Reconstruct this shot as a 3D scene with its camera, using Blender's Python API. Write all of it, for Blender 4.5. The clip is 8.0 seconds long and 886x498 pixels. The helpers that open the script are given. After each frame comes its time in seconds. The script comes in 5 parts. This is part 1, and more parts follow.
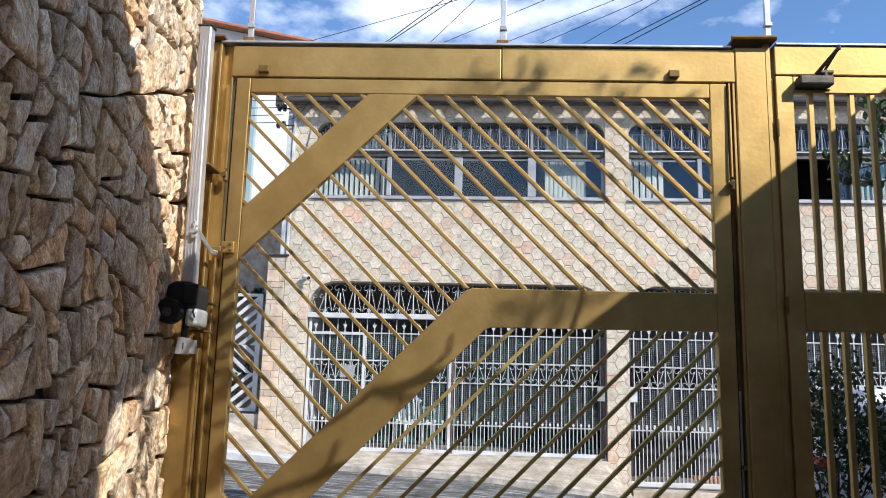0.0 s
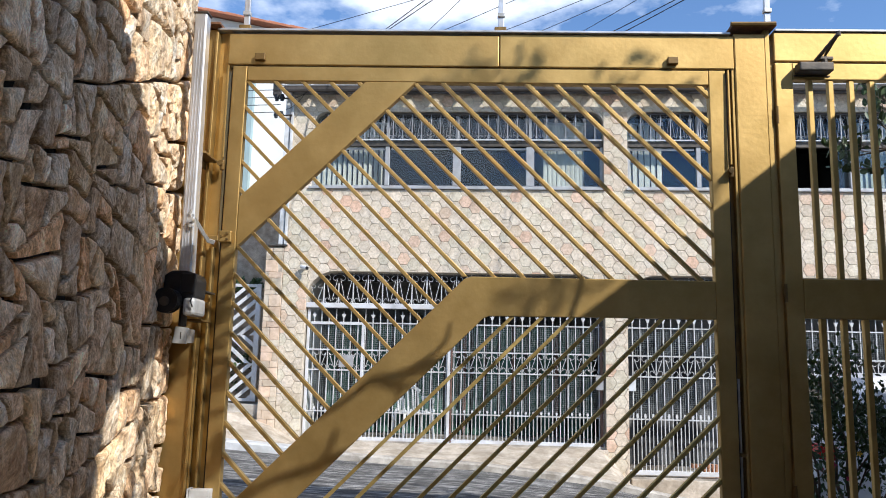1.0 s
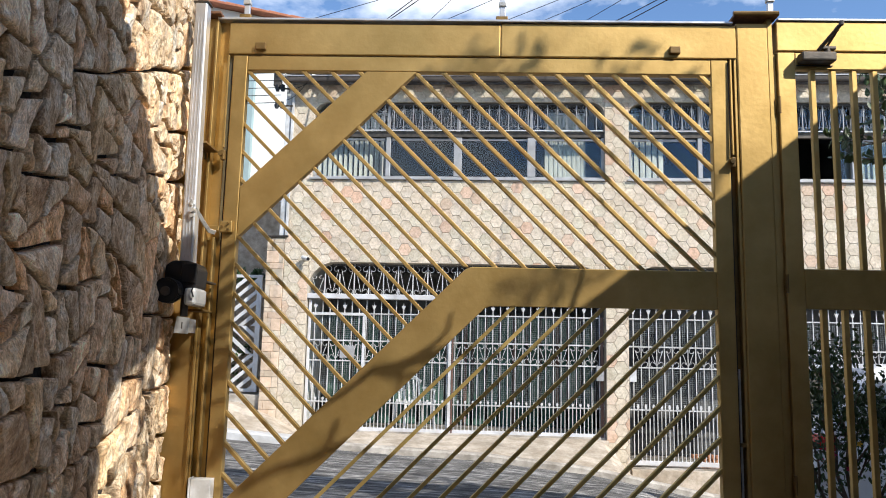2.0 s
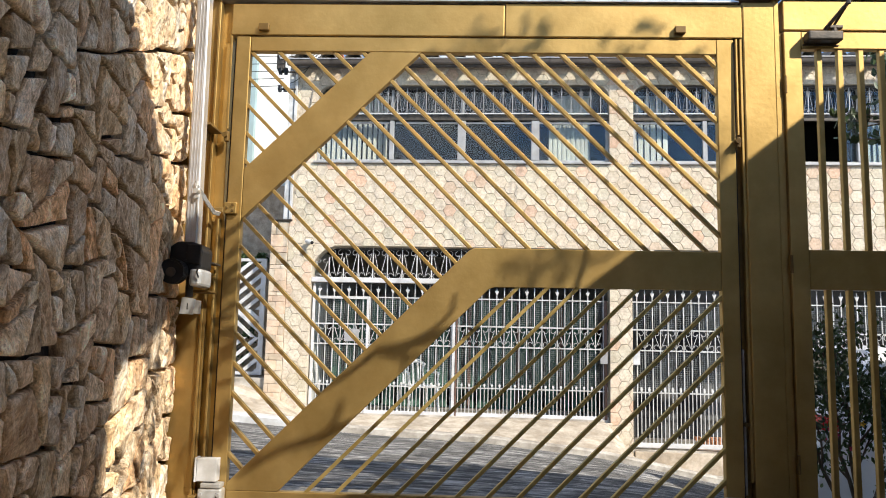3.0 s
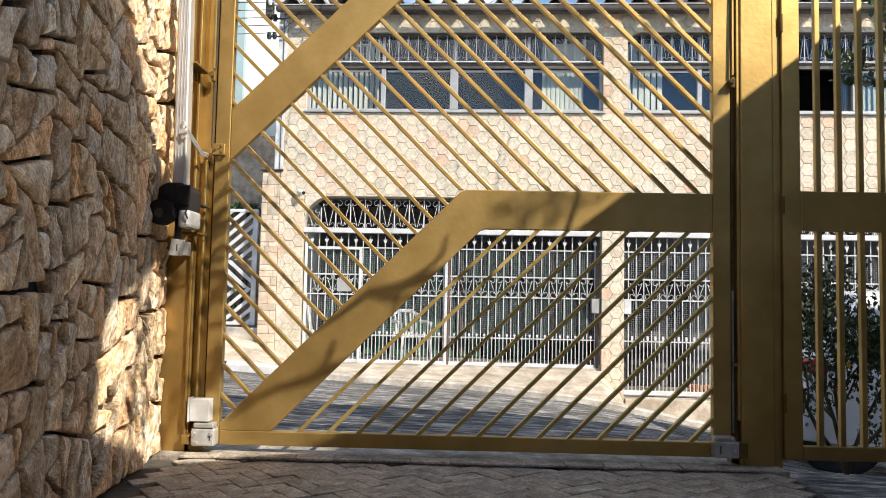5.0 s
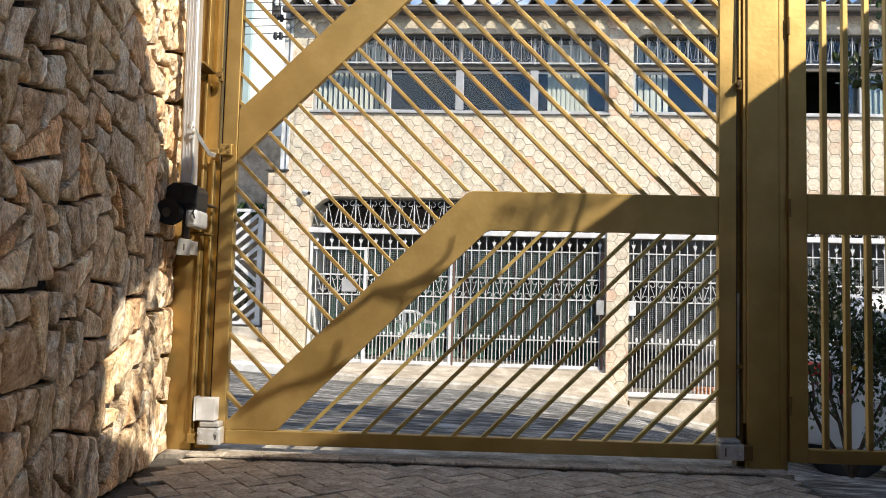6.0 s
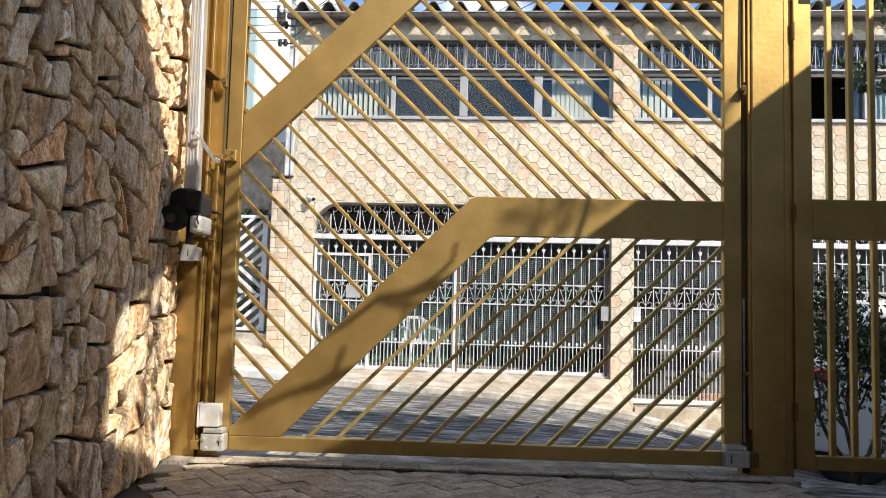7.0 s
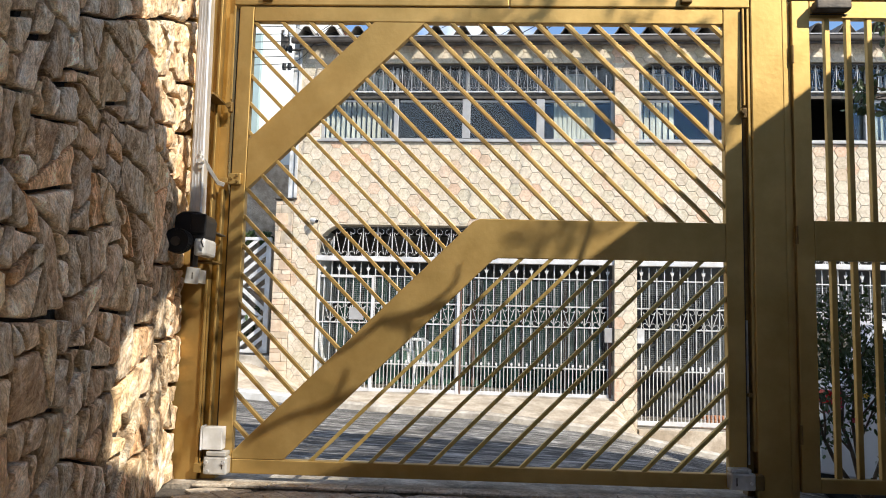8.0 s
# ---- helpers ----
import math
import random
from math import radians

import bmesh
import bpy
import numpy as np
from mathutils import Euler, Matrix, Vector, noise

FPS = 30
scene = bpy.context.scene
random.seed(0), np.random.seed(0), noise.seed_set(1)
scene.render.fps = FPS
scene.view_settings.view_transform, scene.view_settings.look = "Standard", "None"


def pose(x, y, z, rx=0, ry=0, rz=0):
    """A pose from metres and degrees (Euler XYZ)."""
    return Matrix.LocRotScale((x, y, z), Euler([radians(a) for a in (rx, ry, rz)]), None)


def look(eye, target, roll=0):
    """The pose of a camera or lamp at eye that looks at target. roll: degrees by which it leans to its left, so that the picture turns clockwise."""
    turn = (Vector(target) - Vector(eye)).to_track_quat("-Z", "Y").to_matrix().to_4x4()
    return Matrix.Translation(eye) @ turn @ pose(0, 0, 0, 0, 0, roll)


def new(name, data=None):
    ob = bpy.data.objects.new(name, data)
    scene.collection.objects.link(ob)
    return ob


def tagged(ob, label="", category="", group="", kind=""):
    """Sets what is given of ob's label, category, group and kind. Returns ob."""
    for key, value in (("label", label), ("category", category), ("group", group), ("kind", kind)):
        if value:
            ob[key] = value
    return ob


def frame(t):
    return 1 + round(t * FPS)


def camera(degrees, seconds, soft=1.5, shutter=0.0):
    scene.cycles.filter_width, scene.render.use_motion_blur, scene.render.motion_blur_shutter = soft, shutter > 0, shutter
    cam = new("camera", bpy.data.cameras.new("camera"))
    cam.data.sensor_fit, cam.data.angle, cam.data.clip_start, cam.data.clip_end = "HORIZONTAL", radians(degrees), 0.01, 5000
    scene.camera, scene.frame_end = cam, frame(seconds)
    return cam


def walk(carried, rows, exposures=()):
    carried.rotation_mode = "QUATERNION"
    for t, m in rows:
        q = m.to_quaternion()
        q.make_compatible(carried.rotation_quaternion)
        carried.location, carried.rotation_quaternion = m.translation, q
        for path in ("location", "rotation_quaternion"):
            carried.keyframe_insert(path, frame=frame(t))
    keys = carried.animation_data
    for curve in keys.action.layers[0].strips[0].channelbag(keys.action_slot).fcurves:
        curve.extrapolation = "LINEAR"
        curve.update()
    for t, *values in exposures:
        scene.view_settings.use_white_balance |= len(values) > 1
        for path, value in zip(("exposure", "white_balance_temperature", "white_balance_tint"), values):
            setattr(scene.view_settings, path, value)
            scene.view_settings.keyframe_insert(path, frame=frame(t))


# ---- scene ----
cam = camera(60.6, 8.0, soft=1.0)
PATH = [
    (0, (0.064, -4.217, 0.97), (-0.003, -2.247, 1.31), 1.5),
    (0.5, (0.067, -4.21, 0.965), (0.0, -2.238, 1.293), 1.4),
    (1, (0.067, -4.202, 0.962), (0.004, -2.228, 1.277), 1.3),
    (1.5, (0.067, -4.198, 0.959), (0.004, -2.222, 1.26), 1.3),
    (3, (0.064, -4.199, 0.936), (-0.01, -2.217, 1.188), 1.3),
    (3.5, (0.064, -4.185, 0.901), (-0.012, -2.197, 1.106), 1.1),
    (4, (0.076, -4.176, 0.872), (0.012, -2.183, 1.033), 1.1),
    (4.5, (0.08, -4.173, 0.868), (0.029, -2.178, 1.001), 1.1),
    (6, (0.068, -4.185, 0.868), (0.003, -2.191, 1.003), 1.5),
    (6.5, (0.071, -4.174, 0.865), (0.001, -2.18, 1.003), 1.5),
    (7, (0.07, -4.177, 0.866), (-0.007, -2.184, 1.017), 1.5),
    (7.5, (0.065, -4.189, 0.869), (-0.02, -2.199, 1.044), 1.5),
    (8, (0.07, -4.193, 0.869), (-0.016, -2.206, 1.076), 1.4),
]
walk(cam, [(t, look(eye, target, roll)) for t, eye, target, roll in PATH], exposures=[(0.0, 0.66, 5800, 10), (1.5, 0.68, 5950, 10), (3.0, 0.90, 6450, 9), (4.0, 0.96, 6550, 9), (6.5, 0.96, 6550, 9), (8.0, 0.93, 6450, 9)])

# ---------------- light ----------------
SUN = Vector((-0.62, 0.55, -0.66)).normalized()   # the way the sunlight travels
ELEV = math.asin(-SUN.z)
AZIM = math.atan2(-SUN.x, -SUN.y)                  # towards the sun, clockwise from +y
world = bpy.data.worlds.new("sky")
scene.world = world
world.use_nodes = True
wn, wl = world.node_tree.nodes, world.node_tree.links
wn.clear()
w_out = wn.new("ShaderNodeOutputWorld")
w_bg = wn.new("ShaderNodeBackground")
w_sky = wn.new("ShaderNodeTexSky")
w_sky.sky_type = "NISHITA"
w_sky.sun_disc = False
w_sky.sun_elevation = ELEV
w_sky.sun_rotation = AZIM
w_sky.air_density = 1.0
w_sky.dust_density = 0.05
w_sky.ozone_density = 4.0
w_tc = wn.new("ShaderNodeTexCoord")
w_map = wn.new("ShaderNodeMapping")
w_map.inputs["Scale"].default_value = (2.2, 2.2, 4.6)
w_map.inputs["Location"].default_value = (9.2, 2.39, 8.93)
w_noise = wn.new("ShaderNodeTexNoise")
w_noise.inputs["Scale"].default_value = 1.6
w_noise.inputs["Detail"].default_value = 9.0
w_noise.inputs["Roughness"].default_value = 0.56
w_ramp = wn.new("ShaderNodeValToRGB")
w_ramp.color_ramp.elements[0].position = 0.50
w_ramp.color_ramp.elements[1].position = 0.64
w_mix = wn.new("ShaderNodeMix")
w_mix.data_type = "RGBA"
w_mix.inputs[7].default_value = (7.2, 7.4, 7.8, 1)
wl.new(w_tc.outputs["Generated"], w_map.inputs["Vector"])
wl.new(w_map.outputs["Vector"], w_noise.inputs["Vector"])
wl.new(w_noise.outputs["Fac"], w_ramp.inputs["Fac"])
wl.new(w_ramp.outputs["Color"], w_mix.inputs[0])
wl.new(w_sky.outputs["Color"], w_mix.inputs[6])
wl.new(w_mix.outputs[2], w_bg.inputs["Color"])
w_bg.inputs["Strength"].default_value = 0.115
wl.new(w_bg.outputs["Background"], w_out.inputs["Surface"])

sun_data = bpy.data.lights.new("sun", "SUN")
sun_data.energy = 4.1
sun_data.angle = radians(0.53)
sun_data.color = (1.0, 0.93, 0.82)
sun = new("sun", sun_data)
sun.matrix_world = Matrix.Translation((6, -6, 9)) @ SUN.to_track_quat("-Z", "Y").to_matrix().to_4x4()
scene.view_settings.exposure = 0.68


# ---------------- materials ----------------
def mat(name, c1, c2, rough=0.7, metal=0.0, scale=6.0, stretch=(1, 1, 1), bump=0.15, bump_scale=60.0, rand=0.0,
        c3=None, rand_hue=None, detail=6.0, dirt=0.0, dirt_scale=1.3, island=False, spec=0.5, grain=0.0, grain_scale=60.0, lo=0.32, hi=0.70, spin=False):
    """Two-scale procedural surface: broad mottling from c1 to c2, fine relief, stains, and a shift from piece to piece."""
    m = bpy.data.materials.new(name)
    m.use_nodes = True
    n, l = m.node_tree.nodes, m.node_tree.links
    b = n["Principled BSDF"]
    b.inputs["Roughness"].default_value = rough
    b.inputs["Metallic"].default_value = metal
    b.inputs["Specular IOR Level"].default_value = spec
    tc = n.new("ShaderNodeTexCoord")
    mp = n.new("ShaderNodeMapping")
    mp.inputs["Scale"].default_value = stretch
    l.new(tc.outputs["Object"], mp.inputs["Vector"])
    vec = mp.outputs["Vector"]
    rnd = None
    if spin:
        # the grain of each piece runs its own way
        ob_info = n.new("ShaderNodeObjectInfo")
        turn = n.new("ShaderNodeMath")
        turn.operation = "MULTIPLY_ADD"
        turn.inputs[1].default_value = 1.1
        turn.inputs[2].default_value = -0.5
        l.new(ob_info.outputs["Random"], turn.inputs[0])
        vr = n.new("ShaderNodeVectorRotate")
        vr.rotation_type = "X_AXIS"
        l.new(tc.outputs["Object"], vr.inputs["Vector"])
        l.new(turn.outputs[0], vr.inputs["Angle"])
        l.new(vr.outputs["Vector"], mp.inputs["Vector"])
    if island:
        gi = n.new("ShaderNodeNewGeometry")
        rnd = gi.outputs["Random Per Island"]
    elif rand or rand_hue:
        oi = n.new("ShaderNodeObjectInfo")
        rnd = oi.outputs["Random"]
    if rnd:
        off = n.new("ShaderNodeMath")
        off.operation = "MULTIPLY"
        off.inputs[1].default_value = 37.0
        l.new(rnd, off.inputs[0])
        add = n.new("ShaderNodeVectorMath")
        add.operation = "ADD"
        l.new(vec, add.inputs[0])
        l.new(off.outputs[0], add.inputs[1])
        vec = add.outputs[0]
    n1 = n.new("ShaderNodeTexNoise")
    n1.inputs["Scale"].default_value = scale
    n1.inputs["Detail"].default_value = detail
    n1.inputs["Roughness"].default_value = 0.6
    l.new(vec, n1.inputs["Vector"])
    ramp = n.new("ShaderNodeValToRGB")
    ramp.color_ramp.elements[0].position = lo
    ramp.color_ramp.elements[1].position = hi
    ramp.color_ramp.elements[0].color = (*c1, 1)
    ramp.color_ramp.elements[1].color = (*c2, 1)
    if c3:
        e = ramp.color_ramp.elements.new(0.5)
        e.color = (*c3, 1)
    l.new(n1.outputs["Fac"], ramp.inputs["Fac"])
    col = ramp.outputs["Color"]
    if rnd and rand_hue:
        rr = n.new("ShaderNodeValToRGB")
        rr.color_ramp.interpolation = "LINEAR"
        while len(rr.color_ramp.elements) < len(rand_hue):
            rr.color_ramp.elements.new(0.5)
        for i, c in enumerate(rand_hue):
            rr.color_ramp.elements[i].position = i / (len(rand_hue) - 1)
            rr.color_ramp.elements[i].color = (*c, 1)
        l.new(rnd, rr.inputs["Fac"])
        mx = n.new("ShaderNodeMix")
        mx.data_type, mx.blend_type = "RGBA", "MULTIPLY"
        mx.inputs[0].default_value = 1.0
        l.new(col, mx.inputs[6])
        l.new(rr.outputs["Color"], mx.inputs[7])
        col = mx.outputs[2]
    if rnd and rand:
        # brightness from piece to piece
        wv = n.new("ShaderNodeTexWhiteNoise")
        wv.noise_dimensions = "1D"
        l.new(rnd, wv.inputs["W"])
        mr = n.new("ShaderNodeMapRange")
        mr.inputs["To Min"].default_value = 1 - rand
        mr.inputs["To Max"].default_value = 1 + rand
        l.new(wv.outputs["Value"], mr.inputs["Value"])
        hs = n.new("ShaderNodeHueSaturation")
        l.new(mr.outputs["Result"], hs.inputs["Value"])
        l.new(col, hs.inputs["Color"])
        col = hs.outputs["Color"]
    if dirt:
        nd = n.new("ShaderNodeTexNoise")
        nd.inputs["Scale"].default_value = dirt_scale
        nd.inputs["Detail"].default_value = 8
        nd.inputs["Roughness"].default_value = 0.65
        l.new(tc.outputs["Object"], nd.inputs["Vector"])
        rd = n.new("ShaderNodeValToRGB")
        rd.color_ramp.elements[0].position = 0.42
        rd.color_ramp.elements[1].position = 0.62
        k = 1 - dirt
        rd.color_ramp.elements[0].color = (k, k * 0.97, k * 0.92, 1)
        rd.color_ramp.elements[1].color = (1, 1, 1, 1)
        l.new(nd.outputs["Fac"], rd.inputs["Fac"])
        mx = n.new("ShaderNodeMix")
        mx.data_type, mx.blend_type = "RGBA", "MULTIPLY"
        mx.inputs[0].default_value = 1.0
        l.new(col, mx.inputs[6])
        l.new(rd.outputs["Color"], mx.inputs[7])
        col = mx.outputs[2]
    if grain:
        ng = n.new("ShaderNodeTexNoise")
        ng.inputs["Scale"].default_value = grain_scale
        ng.inputs["Detail"].default_value = 7
        ng.inputs["Roughness"].default_value = 0.7
        l.new(vec, ng.inputs["Vector"])
        rg = n.new("ShaderNodeMapRange")
        rg.inputs["From Min"].default_value = 0.33
        rg.inputs["From Max"].default_value = 0.62
        rg.inputs["To Min"].default_value = 1 - grain
        rg.inputs["To Max"].default_value = 1 + grain * 0.35
        l.new(ng.outputs["Fac"], rg.inputs["Value"])
        hg = n.new("ShaderNodeHueSaturation")
        l.new(rg.outputs["Result"], hg.inputs["Value"])
        l.new(col, hg.inputs["Color"])
        col = hg.outputs["Color"]
    l.new(col, b.inputs["Base Color"])
    if bump:
        n2 = n.new("ShaderNodeTexNoise")
        n2.inputs["Scale"].default_value = bump_scale
        n2.inputs["Detail"].default_value = 5
        l.new(vec, n2.inputs["Vector"])
        bp = n.new("ShaderNodeBump")
        bp.inputs["Strength"].default_value = bump
        bp.inputs["Distance"].default_value = 0.02
        l.new(n2.outputs["Fac"], bp.inputs["Height"])
        l.new(bp.outputs["Normal"], b.inputs["Normal"])
        rv = n.new("ShaderNodeMapRange")
        rv.inputs["To Min"].default_value = max(0.05, rough - 0.12)
        rv.inputs["To Max"].default_value = min(1.0, rough + 0.12)
        l.new(n1.outputs["Fac"], rv.inputs["Value"])
        l.new(rv.outputs["Result"], b.inputs["Roughness"])
    return m


def glass(name, tint, rough=0.02):
    m = bpy.data.materials.new(name)
    m.use_nodes = True
    n, l = m.node_tree.nodes, m.node_tree.links
    n.clear()
    out = n.new("ShaderNodeOutputMaterial")
    tr = n.new("ShaderNodeBsdfTransparent")
    tr.inputs["Color"].default_value = (*tint, 1)
    gl = n.new("ShaderNodeBsdfGlossy")
    gl.inputs["Roughness"].default_value = rough
    gl.inputs["Color"].default_value = (0.9, 0.95, 1.0, 1)
    fr = n.new("ShaderNodeFresnel")
    fr.inputs["IOR"].default_value = 1.52
    mx = n.new("ShaderNodeMixShader")
    l.new(fr.outputs["Fac"], mx.inputs["Fac"])
    l.new(tr.outputs["BSDF"], mx.inputs[1])
    l.new(gl.outputs["BSDF"], mx.inputs[2])
    l.new(mx.outputs["Shader"], out.inputs["Surface"])
    return m


M_GOLD = mat("gold_paint", (0.44, 0.295, 0.10), (0.54, 0.37, 0.14), rough=0.50, metal=0.88, scale=3.0, bump=0.05, bump_scale=38, dirt=0.18, dirt_scale=2.2)
M_GOLD_BAR = mat("bright_gold_paint", (0.52, 0.385, 0.135), (0.63, 0.475, 0.185), rough=0.56, metal=0.92, scale=5.0, bump=0.04, bump_scale=50, dirt=0.2, dirt_scale=4)
M_GOLD_DARK = mat("grimy_shaded_gold_paint", (0.15, 0.088, 0.025), (0.27, 0.165, 0.045), rough=0.5, metal=0.4, scale=9.0, bump=0.05, bump_scale=60, dirt=0.3, dirt_scale=6)
M_ZINC = mat("galvanised_steel", (0.55, 0.56, 0.58), (0.74, 0.75, 0.77), rough=0.36, metal=0.65, scale=7, stretch=(1, 1, 0.3), bump=0.04, bump_scale=70, dirt=0.2, dirt_scale=4)
M_ALU = mat("cast_aluminium", (0.48, 0.48, 0.47), (0.66, 0.66, 0.65), rough=0.45, metal=0.5, scale=12, bump=0.08, bump_scale=90, dirt=0.2, dirt_scale=9)
M_STEEL_DARK = mat("dark_oiled_steel", (0.05, 0.045, 0.04), (0.12, 0.10, 0.08), rough=0.5, metal=0.6, scale=14, bump=0.08, bump_scale=80)
M_BLACK = mat("black_plastic", (0.008, 0.008, 0.009), (0.018, 0.018, 0.02), rough=0.38, scale=14, bump=0.04, bump_scale=120, spec=0.3)
M_RUST = mat("rusty_steel", (0.09, 0.045, 0.02), (0.22, 0.10, 0.045), rough=0.8, metal=0.2, scale=16, bump=0.2, bump_scale=90)
M_STONE = mat("quartzite", (0.52, 0.36, 0.22), (0.98, 0.90, 0.76), c3=(0.88, 0.71, 0.51), rough=0.9, scale=7, stretch=(2.0, 3.2, 1.3), spin=True, bump=1.0, bump_scale=22, grain=0.46, grain_scale=48, lo=0.32, hi=0.62,
              rand=0.24, rand_hue=[(1.05, 0.97, 0.86), (0.98, 0.98, 0.97), (1.15, 0.88, 0.64), (0.86, 0.82, 0.77), (1.12, 1.0, 0.80), (1.05, 1.05, 1.06), (1.0, 0.84, 0.68)], detail=12, dirt=0.25, dirt_scale=14)
M_MORTAR = mat("dark_mortar", (0.025, 0.02, 0.016), (0.06, 0.05, 0.04), rough=0.95, scale=14, bump=0.5, bump_scale=50)
M_HEX = mat("cast_stone_tile", (0.52, 0.44, 0.355), (0.70, 0.62, 0.53), c3=(0.63, 0.55, 0.455), rough=0.88, scale=16, bump=0.45, bump_scale=26, grain=0.22, grain_scale=30, rand=0.09,
            rand_hue=[(1, 1, 0.97), (1.03, 1.0, 0.95), (0.95, 0.98, 0.92), (1.03, 1.02, 1.0), (1.0, 0.97, 0.92), (1.04, 1.03, 0.99), (0.97, 1.0, 0.94), (1.02, 1.0, 0.97), (1.0, 0.98, 0.93), (1.05, 1.03, 1.0), (0.94, 0.97, 0.91), (1.04, 0.80, 0.70), (1.0, 0.99, 0.95)], dirt=0.12, dirt_scale=1.8)
M_HEX_REST = mat("cast_stone_tile_far", (0.52, 0.44, 0.355), (0.70, 0.62, 0.53), c3=(0.63, 0.55, 0.455), rough=0.88, scale=16, bump=0.45, bump_scale=26, grain=0.22, grain_scale=30, rand=0.09,
                 rand_hue=[(1, 1, 0.97), (1.03, 1.0, 0.95), (0.95, 0.98, 0.92), (1.03, 1.02, 1.0), (1.0, 0.97, 0.92), (1.04, 1.03, 0.99), (0.97, 1.0, 0.94), (1.02, 1.0, 0.97), (1.0, 0.98, 0.93), (1.05, 1.03, 1.0), (0.94, 0.97, 0.91), (1.04, 0.80, 0.70), (1.0, 0.99, 0.95)], dirt=0.12, dirt_scale=1.8, island=True)
M_GROUT = mat("tile_grout", (0.38, 0.33, 0.26), (0.50, 0.44, 0.36), rough=0.95, scale=5, bump=0.2)
M_PINK = mat("pink_sandstone", (0.54, 0.46, 0.37), (0.72, 0.64, 0.54), rough=0.9, scale=6, bump=0.4, bump_scale=25, rand=0.16,
             rand_hue=[(1.05, 0.95, 0.86), (1, 1, 0.96), (1.02, 0.86, 0.76), (0.95, 0.95, 0.9)], dirt=0.2, dirt_scale=5)
M_CONCRETE = mat("pale_concrete", (0.36, 0.32, 0.27), (0.60, 0.55, 0.48), rough=0.92, scale=5, bump=0.5, bump_scale=40, dirt=0.45, dirt_scale=2.6)
M_THRESH = mat("grimy_concrete", (0.30, 0.26, 0.21), (0.62, 0.56, 0.48), rough=0.92, scale=4, bump=0.6, bump_scale=45, dirt=0.5, dirt_scale=3.2, grain=0.35, grain_scale=28)
M_BEIGE = mat("beige_cement", (0.46, 0.38, 0.29), (0.62, 0.54, 0.44), rough=0.92, scale=5.0, bump=0.35, bump_scale=35, dirt=0.35, dirt_scale=2.4, detail=10, grain=0.2, grain_scale=14)
# Pale streaks put sunlight through trees into the colour, along with wear
M_ASPHALT = mat("worn_sun_streaked_asphalt", (0.07, 0.066, 0.064), (0.56, 0.53, 0.49), c3=(0.20, 0.19, 0.18), rough=0.9, scale=5.0, stretch=(0.6, 2.6, 1), bump=1.0, bump_scale=24, detail=15, dirt=0.5, dirt_scale=2.2, grain=0.85, grain_scale=15, lo=0.41, hi=0.62)
M_PAVER = mat("grey_paver", (0.36, 0.305, 0.24), (0.58, 0.51, 0.42), rough=0.9, grain=0.5, grain_scale=50, scale=9, bump=0.35, bump_scale=60, rand=0.16, dirt=0.25, dirt_scale=7)
M_PAVER_REST = mat("grey_paver_rest", (0.36, 0.305, 0.24), (0.58, 0.51, 0.42), rough=0.9, grain=0.5, grain_scale=50, scale=9, bump=0.35, bump_scale=60, rand=0.16, dirt=0.25, dirt_scale=7, island=True)
M_SOIL = mat("joint_soil", (0.05, 0.042, 0.034), (0.10, 0.085, 0.07), rough=1.0, scale=20, bump=0.5, bump_scale=80)
M_WHITE = mat("white_enamel", (0.50, 0.50, 0.50), (0.64, 0.64, 0.64), rough=0.45, scale=5, bump=0.04, dirt=0.14, dirt_scale=5)
M_GREYWHITE = mat("weathered_aluminium", (0.33, 0.33, 0.34), (0.43, 0.43, 0.44), rough=0.5, metal=0.2, scale=6, bump=0.04, dirt=0.15, dirt_scale=4)
M_LILAC = mat("pale_grey_enamel", (0.55, 0.55, 0.57), (0.66, 0.66, 0.67), rough=0.5, scale=6, bump=0.05, dirt=0.15, dirt_scale=4)
M_PLASTIC = mat("white_plastic", (0.74, 0.74, 0.73), (0.82, 0.82, 0.80), rough=0.4, scale=8, bump=0.02)
M_PLASTER = mat("white_plaster", (0.74, 0.75, 0.74), (0.82, 0.82, 0.80), rough=0.9, scale=1.2, bump=0.12, bump_scale=50, dirt=0.1, dirt_scale=0.6)
M_TEAL = mat("teal_plaster", (0.30, 0.40, 0.42), (0.36, 0.46, 0.48), rough=0.9, scale=1.5, bump=0.12, bump_scale=50, dirt=0.1)
M_ROUGHCAST = mat("grey_roughcast", (0.32, 0.245, 0.18), (0.60, 0.49, 0.38), rough=0.98, scale=9, bump=1.0, bump_scale=60, dirt=0.3)
M_ROOFTILE = mat("weathered_fibre_cement", (0.15, 0.14, 0.13), (0.34, 0.31, 0.28), rough=0.92, scale=5, bump=0.3, bump_scale=35, dirt=0.4, dirt_scale=3)
M_CLAY = mat("red_clay_tile", (0.42, 0.15, 0.08), (0.60, 0.25, 0.14), rough=0.85, scale=6, bump=0.25, bump_scale=30, dirt=0.25)
M_GUTTER = mat("grimy_gutter", (0.04, 0.032, 0.028), (0.085, 0.07, 0.06), rough=0.8, scale=4, bump=0.08, dirt=0.35, dirt_scale=3)
# Near-black base puts the darkness of the unlit rooms into the colour
M_ROOM_SHADE = mat("room_shade_black", (0.018, 0.018, 0.02), (0.035, 0.035, 0.037), rough=0.9, scale=2, bump=0.05)
M_WIRE = mat("dull_wire", (0.24, 0.26, 0.25), (0.34, 0.36, 0.35), rough=0.6, metal=0.2, scale=8, bump=0.0)
